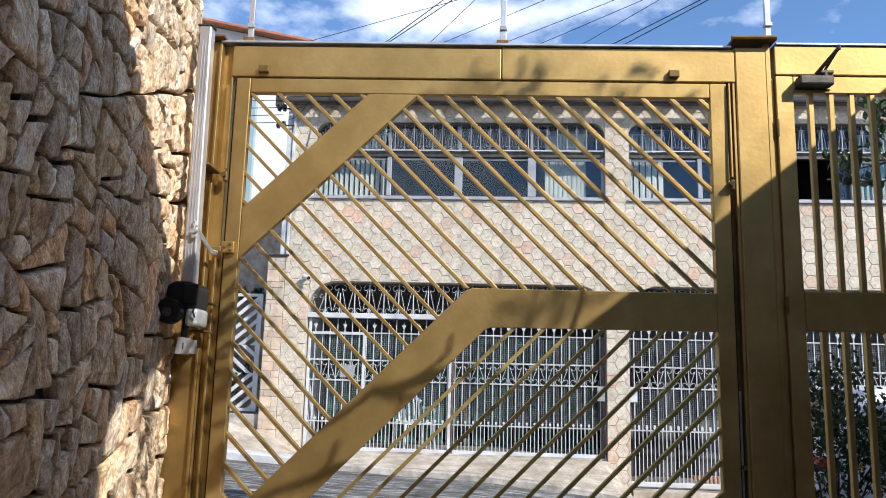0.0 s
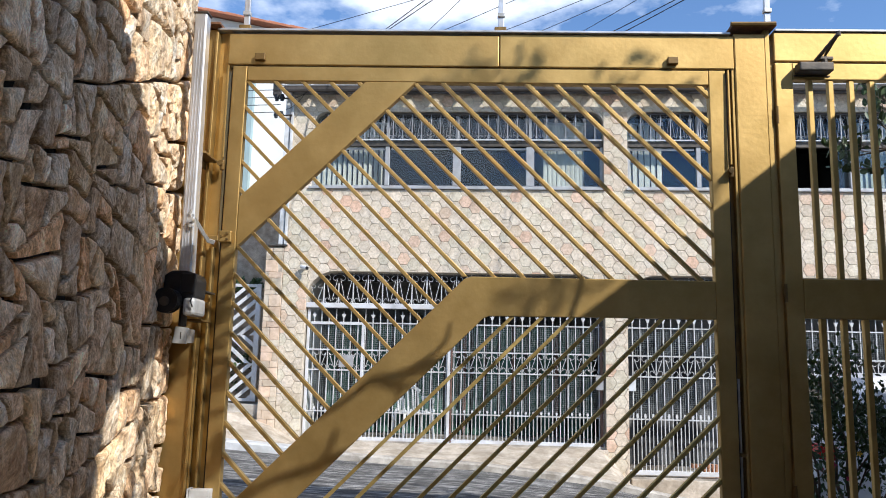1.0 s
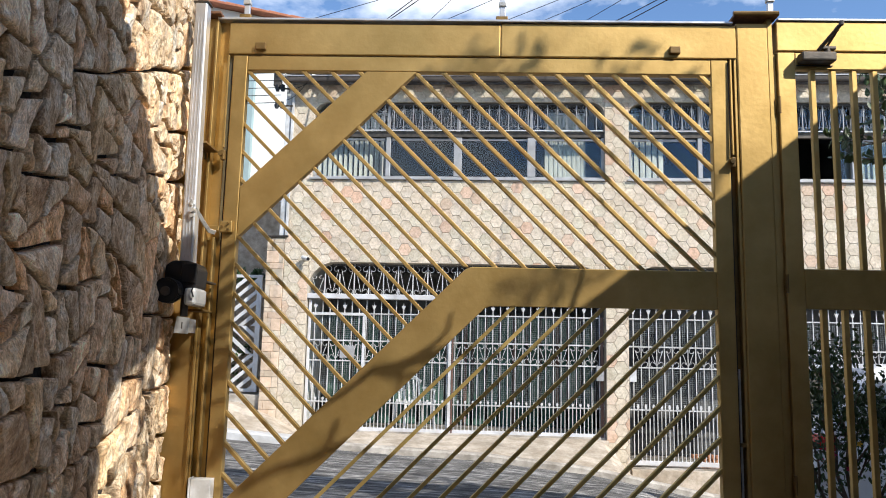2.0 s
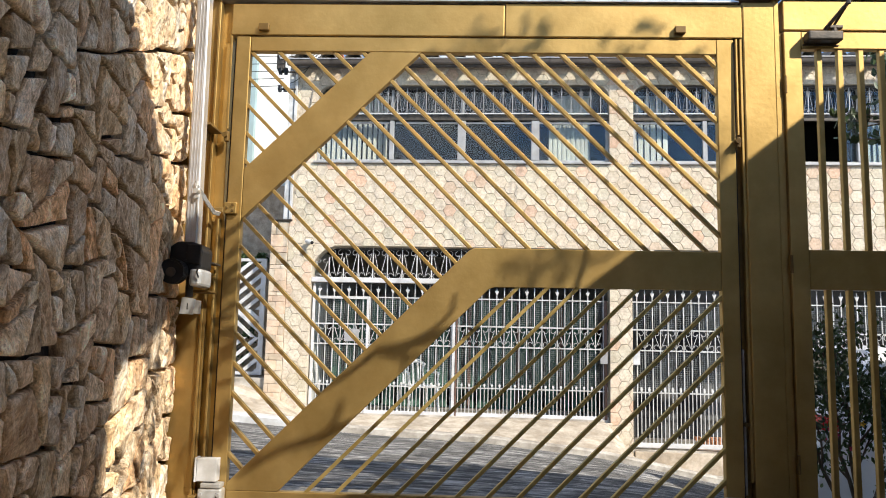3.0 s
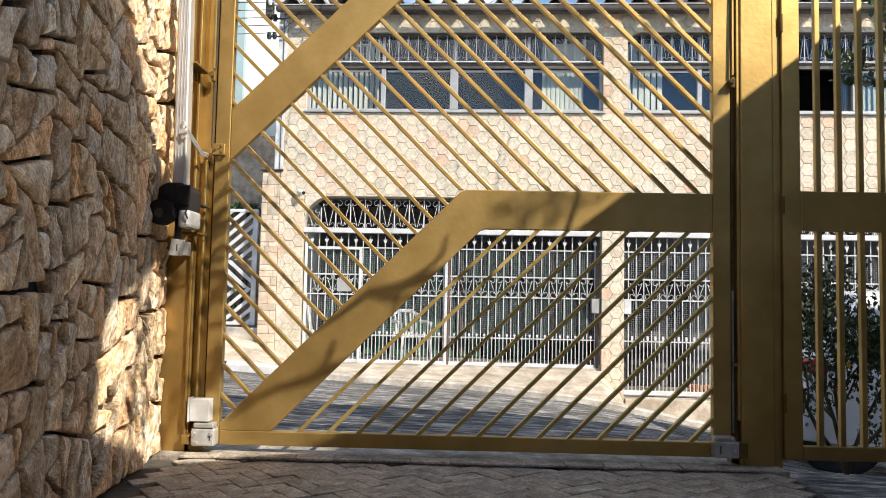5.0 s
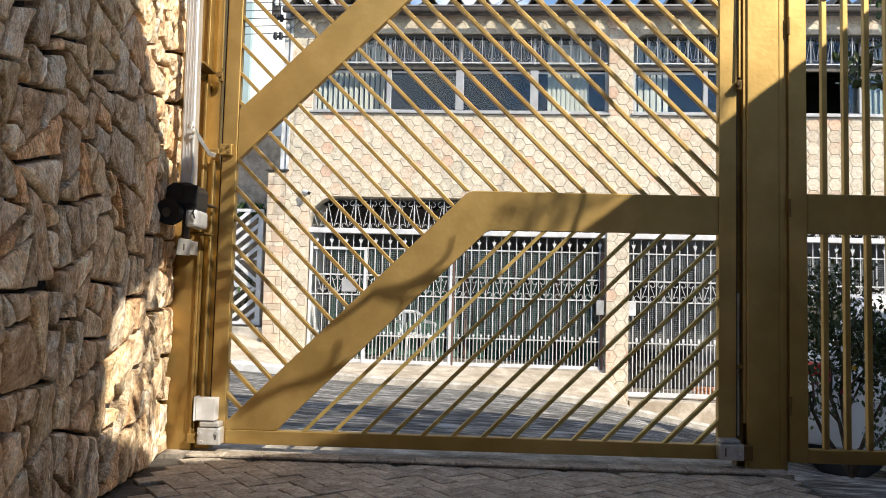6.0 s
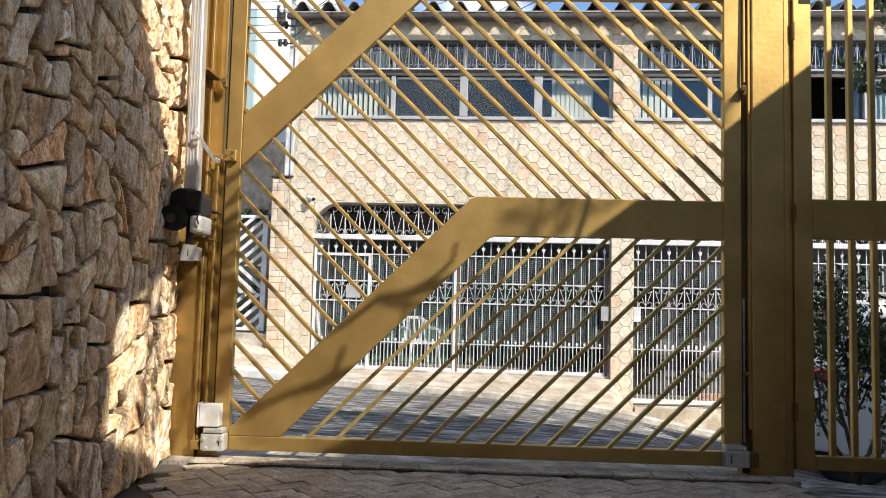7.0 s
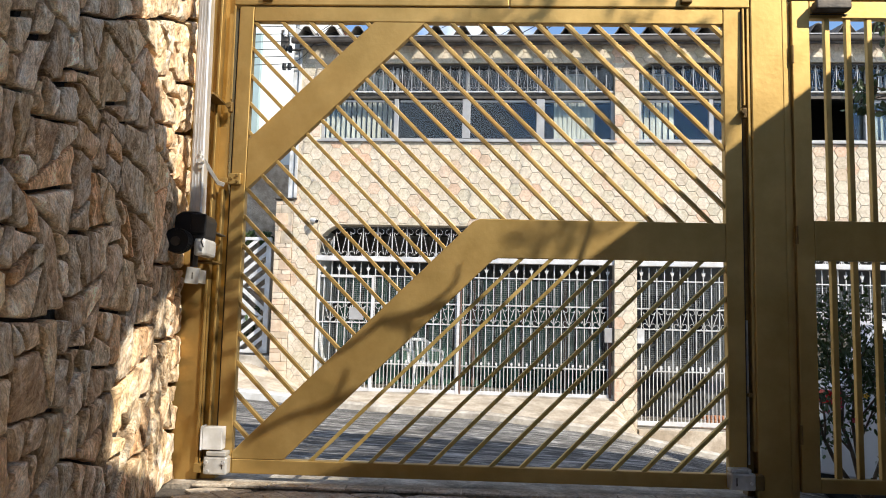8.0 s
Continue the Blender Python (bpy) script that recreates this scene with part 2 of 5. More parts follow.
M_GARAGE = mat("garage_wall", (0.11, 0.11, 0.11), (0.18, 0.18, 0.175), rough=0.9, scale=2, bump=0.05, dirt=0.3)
M_GREEN = mat("dark_green_panel", (0.04, 0.11, 0.08), (0.065, 0.15, 0.11), rough=0.7, scale=4, bump=0.05, dirt=0.25, dirt_scale=2)
M_BROWNFRAME = mat("brown_steel", (0.10, 0.055, 0.04), (0.16, 0.09, 0.065), rough=0.6, scale=6, bump=0.05)
M_BLIND = mat("cream_fabric_blind", (0.52, 0.50, 0.45), (0.64, 0.62, 0.56), rough=0.85, scale=5, stretch=(1, 1, 0.3), bump=0.08, dirt=0.15)
M_CARWHITE = mat("car_paint_white", (0.62, 0.63, 0.65), (0.68, 0.69, 0.71), rough=0.22, scale=1.5, bump=0.0)
M_RUBBER = mat("tyre_rubber", (0.014, 0.014, 0.014), (0.03, 0.03, 0.03), rough=0.8, scale=10, bump=0.15)
M_RED = mat("red_lamp_lens", (0.42, 0.015, 0.015), (0.55, 0.03, 0.03), rough=0.15, scale=8, bump=0.02)
M_LEAF = mat("green_leaf", (0.022, 0.045, 0.012), (0.06, 0.10, 0.025), rough=0.5, scale=4, bump=0.05, rand=0.3, island=True)
M_PETAL = mat("magenta_petal", (0.42, 0.02, 0.10), (0.60, 0.05, 0.16), rough=0.6, scale=6, bump=0.02)
M_YELLOW = mat("yellow_petal", (0.75, 0.45, 0.03), (0.85, 0.55, 0.05), rough=0.6, scale=6, bump=0.02)
M_BARK = mat("brown_bark", (0.07, 0.05, 0.035), (0.17, 0.125, 0.09), rough=0.95, scale=9, stretch=(2, 2, 0.5), bump=0.8, bump_scale=30)
M_CABLE = mat("black_cable", (0.012, 0.012, 0.013), (0.025, 0.025, 0.026), rough=0.6, scale=10, bump=0.0)
M_BRICK = mat("orange_brick", (0.48, 0.22, 0.11), (0.62, 0.32, 0.18), rough=0.9, scale=9, bump=0.3, rand=0.15, rand_hue=[(1, 1, 1), (1.05, 0.92, 0.85), (0.95, 1.0, 1.0)])
M_GLASS = glass("window_glass", (0.82, 0.86, 0.86))
M_CARGLASS = glass("car_glass", (0.10, 0.12, 0.13))


# ---------------- building helpers ----------------
def empty(name, m=None):
    ob = new(name)
    ob.empty_display_size = 0.1
    if m is not None:
        ob.matrix_world = m
    return ob


def part(name, bm, material, parent=None, label="", smooth=False):
    me = bpy.data.meshes.new(name)
    bmesh.ops.recalc_face_normals(bm, faces=bm.faces[:])
    if smooth:
        for f in bm.faces:
            f.smooth = True
    bm.to_mesh(me)
    bm.free()
    me.materials.append(material)
    ob = new(name, me)
    ob.parent = parent
    if label:
        ob["label"] = label
    return ob


def box(bm, x0, x1, y0, y1, z0, z1, bev=0.0):
    vs = [bm.verts.new((x, y, z)) for x in (x0, x1) for y in (y0, y1) for z in (z0, z1)]
    idx = ((0, 1, 3, 2), (4, 6, 7, 5), (0, 4, 5, 1), (2, 3, 7, 6), (0, 2, 6, 4), (1, 5, 7, 3))
    fs = [bm.faces.new([vs[i] for i in q]) for q in idx]
    if bev:
        es = list({e for f in fs for e in f.edges})
        bmesh.ops.bevel(bm, geom=es, offset=bev, segments=2, profile=0.5, affect="EDGES")


def boxed(name, material, parent, x0, x1, y0, y1, z0, z1, bev=0.004, label=""):
    bm = bmesh.new()
    box(bm, x0, x1, y0, y1, z0, z1, bev)
    return part(name, bm, material, parent, label)


def prism(bm, pts, y0, y1, bev=0.0):
    """A flat outline in x and z, given depth from y0 to y1."""
    a = [bm.verts.new((x, y0, z)) for x, z in pts]
    b = [bm.verts.new((x, y1, z)) for x, z in pts]
    fs = [bm.faces.new(a), bm.faces.new(b[::-1])]
    for i in range(len(pts)):
        j = (i + 1) % len(pts)
        fs.append(bm.faces.new((a[j], a[i], b[i], b[j])))
    if bev:
        es = list({e for f in fs for e in f.edges})
        bmesh.ops.bevel(bm, geom=es, offset=bev, segments=2, profile=0.5, affect="EDGES")


def rod(bm, pts, r, sides=6, r1=None):
    """A round rod along a run of points, tapering from r to r1."""
    pts = [Vector(p) for p in pts]
    rings = []
    for i, p in enumerate(pts):
        d = (pts[min(i + 1, len(pts) - 1)] - pts[max(i - 1, 0)]).normalized()
        ref = Vector((0, 0, 1)) if abs(d.z) < 0.9 else Vector((0, 1, 0))
        a = d.cross(ref).normalized()
        c = d.cross(a)
        k = r if r1 is None else r + (r1 - r) * i / (len(pts) - 1)
        rings.append([bm.verts.new(p + k * (math.cos(2 * math.pi * s / sides) * a + math.sin(2 * math.pi * s / sides) * c)) for s in range(sides)])
    for q, w in zip(rings, rings[1:]):
        for s in range(sides):
            bm.faces.new((q[s], q[(s + 1) % sides], w[(s + 1) % sides], w[s]))
    bm.faces.new(rings[0][::-1])
    bm.faces.new(rings[-1])


def flatbar(bm, pts, w, y0, y1):
    """A flat strip bent along points in x and z, w wide, from y0 to y1 deep."""
    pts = [Vector((p[0], 0, p[1])) for p in pts]
    rows = []
    for i, p in enumerate(pts):
        d = (pts[min(i + 1, len(pts) - 1)] - pts[max(i - 1, 0)]).normalized()
        s = Vector((-d.z, 0, d.x)) * (w / 2)
        rows.append([bm.verts.new((q.x, y, q.z)) for q, y in ((p + s, y0), (p - s, y0), (p - s, y1), (p + s, y1))])
    for a, b in zip(rows, rows[1:]):
        for k in range(4):
            bm.faces.new((a[k], a[(k + 1) % 4], b[(k + 1) % 4], b[k]))
    bm.faces.new(rows[0][::-1])
    bm.faces.new(rows[-1])


def clip(poly, a, b, c):
    """The part of a convex outline where a*x + b*y <= c."""
    out = []
    for i, p in enumerate(poly):
        q = poly[(i + 1) % len(poly)]
        dp, dq = a * p[0] + b * p[1] - c, a * q[0] + b * q[1] - c
        if dp <= 0:
            out.append(p)
        if (dp < 0 < dq) or (dq < 0 < dp):
            k = dp / (dp - dq)
            out.append((p[0] + k * (q[0] - p[0]), p[1] + k * (q[1] - p[1])))
    return out


def area(poly):
    return 0.5 * abs(sum(p[0] * q[1] - q[0] * p[1] for p, q in zip(poly, poly[1:] + poly[:1])))


def lerp_table(xs, zs, x):
    if x <= xs[0]:
        return zs[0]
    for i in range(1, len(xs)):
        if x <= xs[i]:
            k = (x - xs[i - 1]) / (xs[i] - xs[i - 1])
            return zs[i - 1] + k * (zs[i] - zs[i - 1])
    return zs[-1]


HOUSE = Matrix.Translation((0, 8, 0)) @ Matrix.Rotation(radians(-2), 4, "Z")


# ---------------- ground, road and pavements ----------------
FAR_X = [-30, -8, -3.3, -1.4, 0.35, 1.85, 2.63, 3.57, 9, 30]
FAR_Z = [1.6, 0.25, -0.19, -0.32, -0.40, -0.55, -0.70, -0.88, -1.5, -4.0]
NEAR_X = [-30, -8, -3.0, -1.2, 0.0, 1.5, 2.9, 9, 30]
NEAR_Z = [1.9, 0.6, 0.12, -0.03, -0.06, -0.12, -0.34, -1.0, -3.4]


def road_z(x, y):
    k = (y - 0.9) / 5.7
    return (1 - k) * lerp_table(NEAR_X, NEAR_Z, x) + k * lerp_table(FAR_X, FAR_Z, x) + 0.05 * math.sin(math.pi * min(max(k, 0), 1))


def sheet(name, xs, ys, zf, material, label, depth=0.0):
    bm = bmesh.new()
    grid = [[bm.verts.new((x, y, zf(x, y))) for y in ys] for x in xs]
    for i in range(len(xs) - 1):
        for j in range(len(ys) - 1):
            bm.faces.new((grid[i][j], grid[i + 1][j], grid[i + 1][j + 1], grid[i][j + 1]))
    if depth:
        r = bmesh.ops.extrude_face_region(bm, geom=bm.faces[:])
        for v in r["geom"]:
            if isinstance(v, bmesh.types.BMVert):
                v.co.z -= depth
    return tagged(part(name, bm, material, None, label, smooth=False), label, name, kind="structure")


def span(a, b, n):
    return [a + (b - a) * i / n for i in range(n + 1)]


XS = [-30, -20, -12] + span(-8, 9, 68) + [14, 20, 30]
sheet("road", XS, span(0.9, 6.6, 30), lambda x, y: road_z(x, y) + 0.012 * noise.noise((x * 0.9, y * 1.4, 0)), M_ASPHALT,
      "worn grey asphalt street sloping down past the houses", 0.1)

HOUSE_X = [-30, -8, -3.6, -3.0, -2.6, 2.30, 2.62, 9, 30]
HOUSE_Z = [1.7, 0.6, 0.22, 0.02, -0.19, -0.20, -0.86, -1.45, -4.0]


def pave_z(x, y):
    k = min(max((y - 6.72) / 1.1, 0), 1)
    a = lerp_table(FAR_X, FAR_Z, x) + 0.07
    b = lerp_table(HOUSE_X, HOUSE_Z, x)
    return a + (b - a) * k + 0.012 * noise.noise((x * 1.3, y * 1.3, 3))


sheet("pavement", [-30, -20, -12] + span(-8, 9, 85) + [14, 20, 30], span(6.72, 8.6, 12), pave_z, M_BEIGE,
      "beige cement pavement ramping up to the house gates", 0.25)
bm = bmesh.new()
cols = []
for x in [-30, -20, -12] + span(-8, 9, 51) + [14, 20, 30]:
    z = lerp_table(FAR_X, FAR_Z, x)
    wob = 0.02 * noise.noise((x * 0.8, 0, 7))
    cols.append([bm.verts.new(p) for p in ((x, 6.56 + wob, z - 0.15), (x, 6.57 + wob, z + 0.075), (x, 6.60 + wob, z + 0.10), (x, 6.73, z + 0.10), (x, 6.73, z - 0.15))])
for a, b in zip(cols, cols[1:]):
    for k in range(5):
        bm.faces.new((a[k], a[(k + 1) % 5], b[(k + 1) % 5], b[k]))
tagged(part("kerb", bm, M_CONCRETE), "pale concrete kerb along the far side of the street", "kerb", kind="structure")
bm = bmesh.new()
cols = []
for x in span(-6.0, -2.25, 15):
    z = lerp_table(FAR_X, FAR_Z, x)
    cols.append([bm.verts.new(p) for p in ((x, 6.52, z - 0.02), (x, 6.525, z + 0.10), (x, 6.56, z + 0.125), (x, 6.78, z + 0.128), (x, 6.78, z + 0.09), (x, 6.60, z + 0.06))])
for a, b in zip(cols, cols[1:]):
    for k in range(6):
        bm.faces.new((a[k], a[(k + 1) % 6], b[(k + 1) % 6], b[k]))
bm.faces.new(cols[0][::-1])
bm.faces.new(cols[-1])
tagged(part("kerb_painted", bm, M_WHITE), "white painted stretch of kerb by the side gate", "kerb", kind="structure")
boxed("kerb_drain", M_BLACK, None, -3.33, -3.24, 6.505, 6.56, -0.155, -0.06, 0.01)
tagged(bpy.data.objects["kerb_drain"], "dark drain outlet in the white painted kerb", "drain")


def apron_z(x, y):
    k = min(max((y - 0.30) / 0.62, 0), 1)
    return 0.004 + (road_z(x, 0.9) + 0.02) * k


def step_z(x, y):
    k = min(max((y + 0.62) / 1.1, 0), 1)
    f = min(max((y - 0.78) / 0.15, 0), 1)
    z = -0.10 - 0.075 * k - 0.05 * max(x - 2.47, 0)
    return z + (road_z(x, 0.9) + 0.02 - z) * f + 0.004 * noise.noise((x * 2, y * 2, 6))


sheet("driveway_apron", [-30, -20, -12] + span(-8, 1.79, 40), span(0.12, 0.93, 8), apron_z, M_THRESH,
      "pale cracked concrete apron in front of the gate", 0.15)
sheet("side_ramp", span(1.795, 9, 22) + [14, 20, 30], span(-0.62, 0.93, 10), step_z, M_ASPHALT,
      "worn grey asphalt ramp falling away through the small gate", 0.12)
sheet("threshold", span(-1.75, 1.79, 18), [-0.13, -0.09, -0.04, 0.04, 0.119], lambda x, y: 0.013 + 0.004 * noise.noise((x * 2, y * 2, 5)), M_THRESH,
      "worn concrete threshold strip under the gate", 0.12)
sheet("step_edge", span(1.795, 6.88, 20), [-0.75, -0.70, -0.63], lambda x, y: 0.010 + 0.004 * noise.noise((x * 3, y * 2, 5)), M_THRESH,
      "worn concrete edge of the step before the small gate", 0.16)
bm = bmesh.new()
vs = [bm.verts.new(p) for p in ((-400, -400, -0.30), (400, -400, -0.30), (400, 0.0, -0.45), (-400, 0.0, -0.45), (400, 400, -6), (-400, 400, -6), (400, 9, -6), (-400, 9, -6))]
bm.faces.new((vs[0], vs[1], vs[2], vs[3]))
bm.faces.new((vs[3], vs[2], vs[6], vs[7]))
bm.faces.new((vs[7], vs[6], vs[4], vs[5]))
tagged(part("ground", bm, M_SOIL), "bare dark earth under the paving and the street", "ground", kind="structure")


# ---------------- walls that close the yard ----------------
def wall_plan(s):
    """Plan of the stone wall: s runs along it towards the gate; gives x, y and the outward direction."""
    if s < -0.95:
        return Vector((-1.455, s, 0)), Vector((1, 0, 0))
    k = (s + 0.95) / 0.95
    ang = radians(14) * min(k, 1)
    x = -1.455 - 0.125 * k * k * (1.6 - 0.6 * k)
    return Vector((x, s, 0)), Vector((math.cos(ang), math.sin(ang), 0))


WALL_TOP = 3.62
wall = empty("wall_west")
tagged(wall, "tall boundary wall of rough brown quartzite stones", "wall", kind="structure")
bm = bmesh.new()
ss = span(-9.0, -1.0, 16) + span(-0.95, 0.0, 10)
rows = []
for s in ss:
    p, nrm = wall_plan(s)
    f = p - nrm * 0.050
    rows.append([bm.verts.new(q) for q in ((f.x, f.y, -0.1), (f.x, f.y, WALL_TOP), (-1.95, s, WALL_TOP), (-1.95, s, -0.1))])
for a, b in zip(rows, rows[1:]):
    for k in range(4):
        bm.faces.new((a[k], a[(k + 1) % 4], b[(k + 1) % 4], b[k]))
bm.faces.new(rows[0][::-1])
bm.faces.new(rows[-1])
part("mortar_bed", bm, M_MORTAR, wall)
# Unseen walls: dark south dims gate reflections, white east bounces light onto stones
boxed("wall_south", M_BROWNFRAME, None, -1.95, 8.2, -9.6, -9.3, -0.05, 3.599)
boxed("wall_east", M_PLASTER, None, 6.9, 7.2, -9.299, -0.2, -0.05, 3.3)
boxed("wall_north", M_PLASTER, None, 2.98, 6.895, -0.1, 0.12, -0.9, 3.0)
for nm, lb in (("wall_south", "plain dark brown wall, unseen, added behind the yard to dim reflections"), ("wall_east", "plain white plastered side wall, unseen, bouncing light into the yard"),
               ("wall_north", "plain white plastered front wall beside the small gate")):
    tagged(bpy.data.objects[nm], lb, "wall", kind="structure")
# unseen roof added for shade behind and beside the camera, open over the gate
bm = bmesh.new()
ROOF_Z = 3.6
# Edge traced back from the shade; rear slot lets sun bounce off the floor
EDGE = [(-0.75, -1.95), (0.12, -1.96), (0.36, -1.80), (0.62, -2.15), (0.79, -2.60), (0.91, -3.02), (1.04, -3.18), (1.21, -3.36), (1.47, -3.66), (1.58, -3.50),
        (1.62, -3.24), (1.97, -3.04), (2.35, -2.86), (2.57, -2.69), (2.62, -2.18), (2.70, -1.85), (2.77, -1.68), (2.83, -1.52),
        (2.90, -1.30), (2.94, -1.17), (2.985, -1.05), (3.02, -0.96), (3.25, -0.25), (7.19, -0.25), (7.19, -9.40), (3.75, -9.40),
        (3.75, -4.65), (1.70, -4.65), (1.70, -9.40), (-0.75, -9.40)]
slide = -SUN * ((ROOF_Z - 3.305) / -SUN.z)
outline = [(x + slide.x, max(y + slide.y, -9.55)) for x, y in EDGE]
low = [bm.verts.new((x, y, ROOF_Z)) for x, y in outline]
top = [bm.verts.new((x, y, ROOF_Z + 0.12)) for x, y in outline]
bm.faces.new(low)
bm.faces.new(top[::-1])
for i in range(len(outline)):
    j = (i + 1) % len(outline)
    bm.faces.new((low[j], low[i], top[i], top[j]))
tagged(part("ceiling", bm, M_BEIGE), "unseen beige cement roof added over the yard to shape the shade", "carport roof", kind="structure")


# ---------------- the gate frame ----------------
frame_ob = empty("gateway")
tagged(frame_ob, "gold painted steel gateway of posts and lintel", "gateway")
bm = bmesh.new()
box(bm, -1.66, -1.428, -0.002, 0.13, 0.0, 2.93, 0.006)
part("post", bm, M_GOLD, frame_ob)
bm = bmesh.new()
# folded guide channel beside the leaf
prism(bm, [(-1.427, 0.0), (-1.340, 0.0), (-1.340, 1.56), (-1.362, 1.68), (-1.362, 2.92), (-1.427, 2.92)], 0.035, 0.115, 0.004)
part("guide_channel", bm, M_GOLD, frame_ob)
boxed("guide_lip", M_GOLD, frame_ob, -1.432, -1.417, -0.03, 0.034, 0.10, 2.90, 0.003)
boxed("guide_lip", M_GOLD, frame_ob, -1.378, -1.364, -0.012, 0.034, 0.12, 1.62, 0.003)
boxed("post", M_GOLD, frame_ob, 1.592, 1.770, -0.004, 0.15, 0.0, 2.93, 0.008)
# Darker gold puts the recess shade between leaf and post into this channel
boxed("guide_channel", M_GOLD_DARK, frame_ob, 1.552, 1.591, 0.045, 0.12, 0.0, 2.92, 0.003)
boxed("guide_lip", M_GOLD, frame_ob, 1.574, 1.591, 0.005, 0.044, 0.25, 2.90, 0.003)
boxed("hinge_jamb", M_GOLD, frame_ob, 1.771, 1.800, 0.004, 0.11, 0.0, 2.96, 0.004)
boxed("hinge_jamb", M_GOLD, frame_ob, 1.803, 1.818, 0.02, 0.11, -0.06, 2.755, 0.003)
boxed("lintel", M_GOLD, frame_ob, -1.361, 0.235, -0.003, 0.11, 2.712, 2.905, 0.006)
boxed("lintel", M_GOLD, frame_ob, 0.238, 1.590, -0.003, 0.11, 2.712, 2.915, 0.006)
boxed("lintel_cap", M_ZINC, frame_ob, -1.43, 1.57, -0.02, 0.13, 2.918, 2.932, 0.003, "thin grey metal cap")
boxed("post_cap", M_RUST, frame_ob, 1.575, 1.825, -0.05, 0.17, 2.958, 2.975, 0.003, "rusty plate with a rolled edge")
bm = bmesh.new()
rod(bm, [(1.565, -0.045, 2.968), (1.82, -0.045, 2.972)], 0.014, 8)
part("cap_roll", bm, M_GOLD_DARK, frame_ob)
boxed("post_cap", M_RUST, frame_ob, -1.60, -1.40, -0.06, 0.15, 2.934, 2.950, 0.003)
boxed("header_panel", M_GOLD, frame_ob, 1.822, 2.80, 0.0, 0.10, 2.765, 2.945, 0.006)
boxed("header_cap", M_ZINC, frame_ob, 1.83, 2.98, -0.01, 0.12, 2.946, 2.960, 0.003)
boxed("post", M_GOLD, frame_ob, 2.782, 2.975, -0.004, 0.14, -0.45, 2.944, 0.008)
for x, z in ((-1.165, 2.752), (1.235, 2.752)):
    boxed("stop_block", M_GOLD_DARK, frame_ob, x - 0.03, x + 0.03, -0.03, -0.003, z - 0.02, z + 0.022, 0.004)
# Black strips stand in for the deep shade inside the guide gaps
boxed("gap_shade", M_BLACK, frame_ob, -1.3395, -1.3285, 0.02, 0.06, 0.05, 2.70, 0)
boxed("gap_shade", M_BLACK, frame_ob, 1.5385, 1.5515, 0.03, 0.07, 0.05, 2.70, 0)
# welded brackets behind the lifting rail
for z in (2.11, 1.30):
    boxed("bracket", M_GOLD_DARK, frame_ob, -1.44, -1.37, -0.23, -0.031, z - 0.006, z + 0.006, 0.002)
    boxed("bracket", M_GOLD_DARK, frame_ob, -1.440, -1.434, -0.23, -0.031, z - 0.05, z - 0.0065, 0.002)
# electric fence rods
for x, z in ((-1.275, 2.935), (0.247, 2.935), (1.808, 2.978)):
    st = empty("fence_rod")
    tagged(st, "thin grey metal electric fence rod above the gate", "fence rod", group="electric fence rods")
    boxed("rod", M_ZINC, st, x - 0.017, x + 0.017, 0.03, 0.05, z, z + 0.85, 0.003)
    boxed("clamp", M_ALU, st, x - 0.022, x + 0.022, 0.02, 0.056, z + 0.10, z + 0.125, 0.003)
    boxed("foot", M_GOLD_DARK, st, x - 0.04, x + 0.03, 0.015, 0.065, z - 0.002, z + 0.035, 0.004)
    for dz in (0.45, 0.62, 0.79):
        boxed("insulator", M_BLACK, st, x - 0.02, x + 0.02, 0.0, 0.029, z + dz, z + dz + 0.03, 0.004)

# ---------------- the tilting leaf ----------------
leaf = empty("driveway_gate")
tagged(leaf, "gold painted steel tilting driveway gate with diagonal bars, closed", "gate")
LX0, LX1, LZ0, LZ1 = -1.243, 1.442, 0.130, 2.615
boxed("stile", M_GOLD, leaf, -1.328, LX0, 0.0, 0.055, 0.052, 2.704, 0.005)
boxed("stile", M_GOLD, leaf, LX1, 1.538, 0.0, 0.055, 0.052, 2.704, 0.005)
boxed("rail", M_GOLD, leaf, LX0 + 0.001, LX1 - 0.001, 0.001, 0.054, LZ1, 2.703, 0.005)
boxed("rail", M_GOLD, leaf, LX0 + 0.001, LX1 - 0.001, 0.001, 0.054, 0.052, LZ0, 0.005)
MID0, MID1 = 1.268, 1.480
bm = bmesh.new()
prism(bm, [(LX0 + 0.001, 1.620), (-0.246, LZ1 - 0.001), (-0.541, LZ1 - 0.001), (LX0 + 0.001, 1.914)], 0.0, 0.048, 0.004)
part("diagonal_band", bm, M_GOLD, leaf)
bm = bmesh.new()
prism(bm, [(LX0 + 0.001, LZ0 + 0.001), (-0.960, LZ0 + 0.001), (0.165, 1.256), (0.195, MID0), (LX1 - 0.001, MID0), (LX1 - 0.001, MID1), (0.090, MID1), (0.055, 1.466), (LX0 + 0.001, 0.168)], 0.0, 0.048, 0.004)
part("elbow_band", bm, M_GOLD, leaf)
BAR = 0.0102


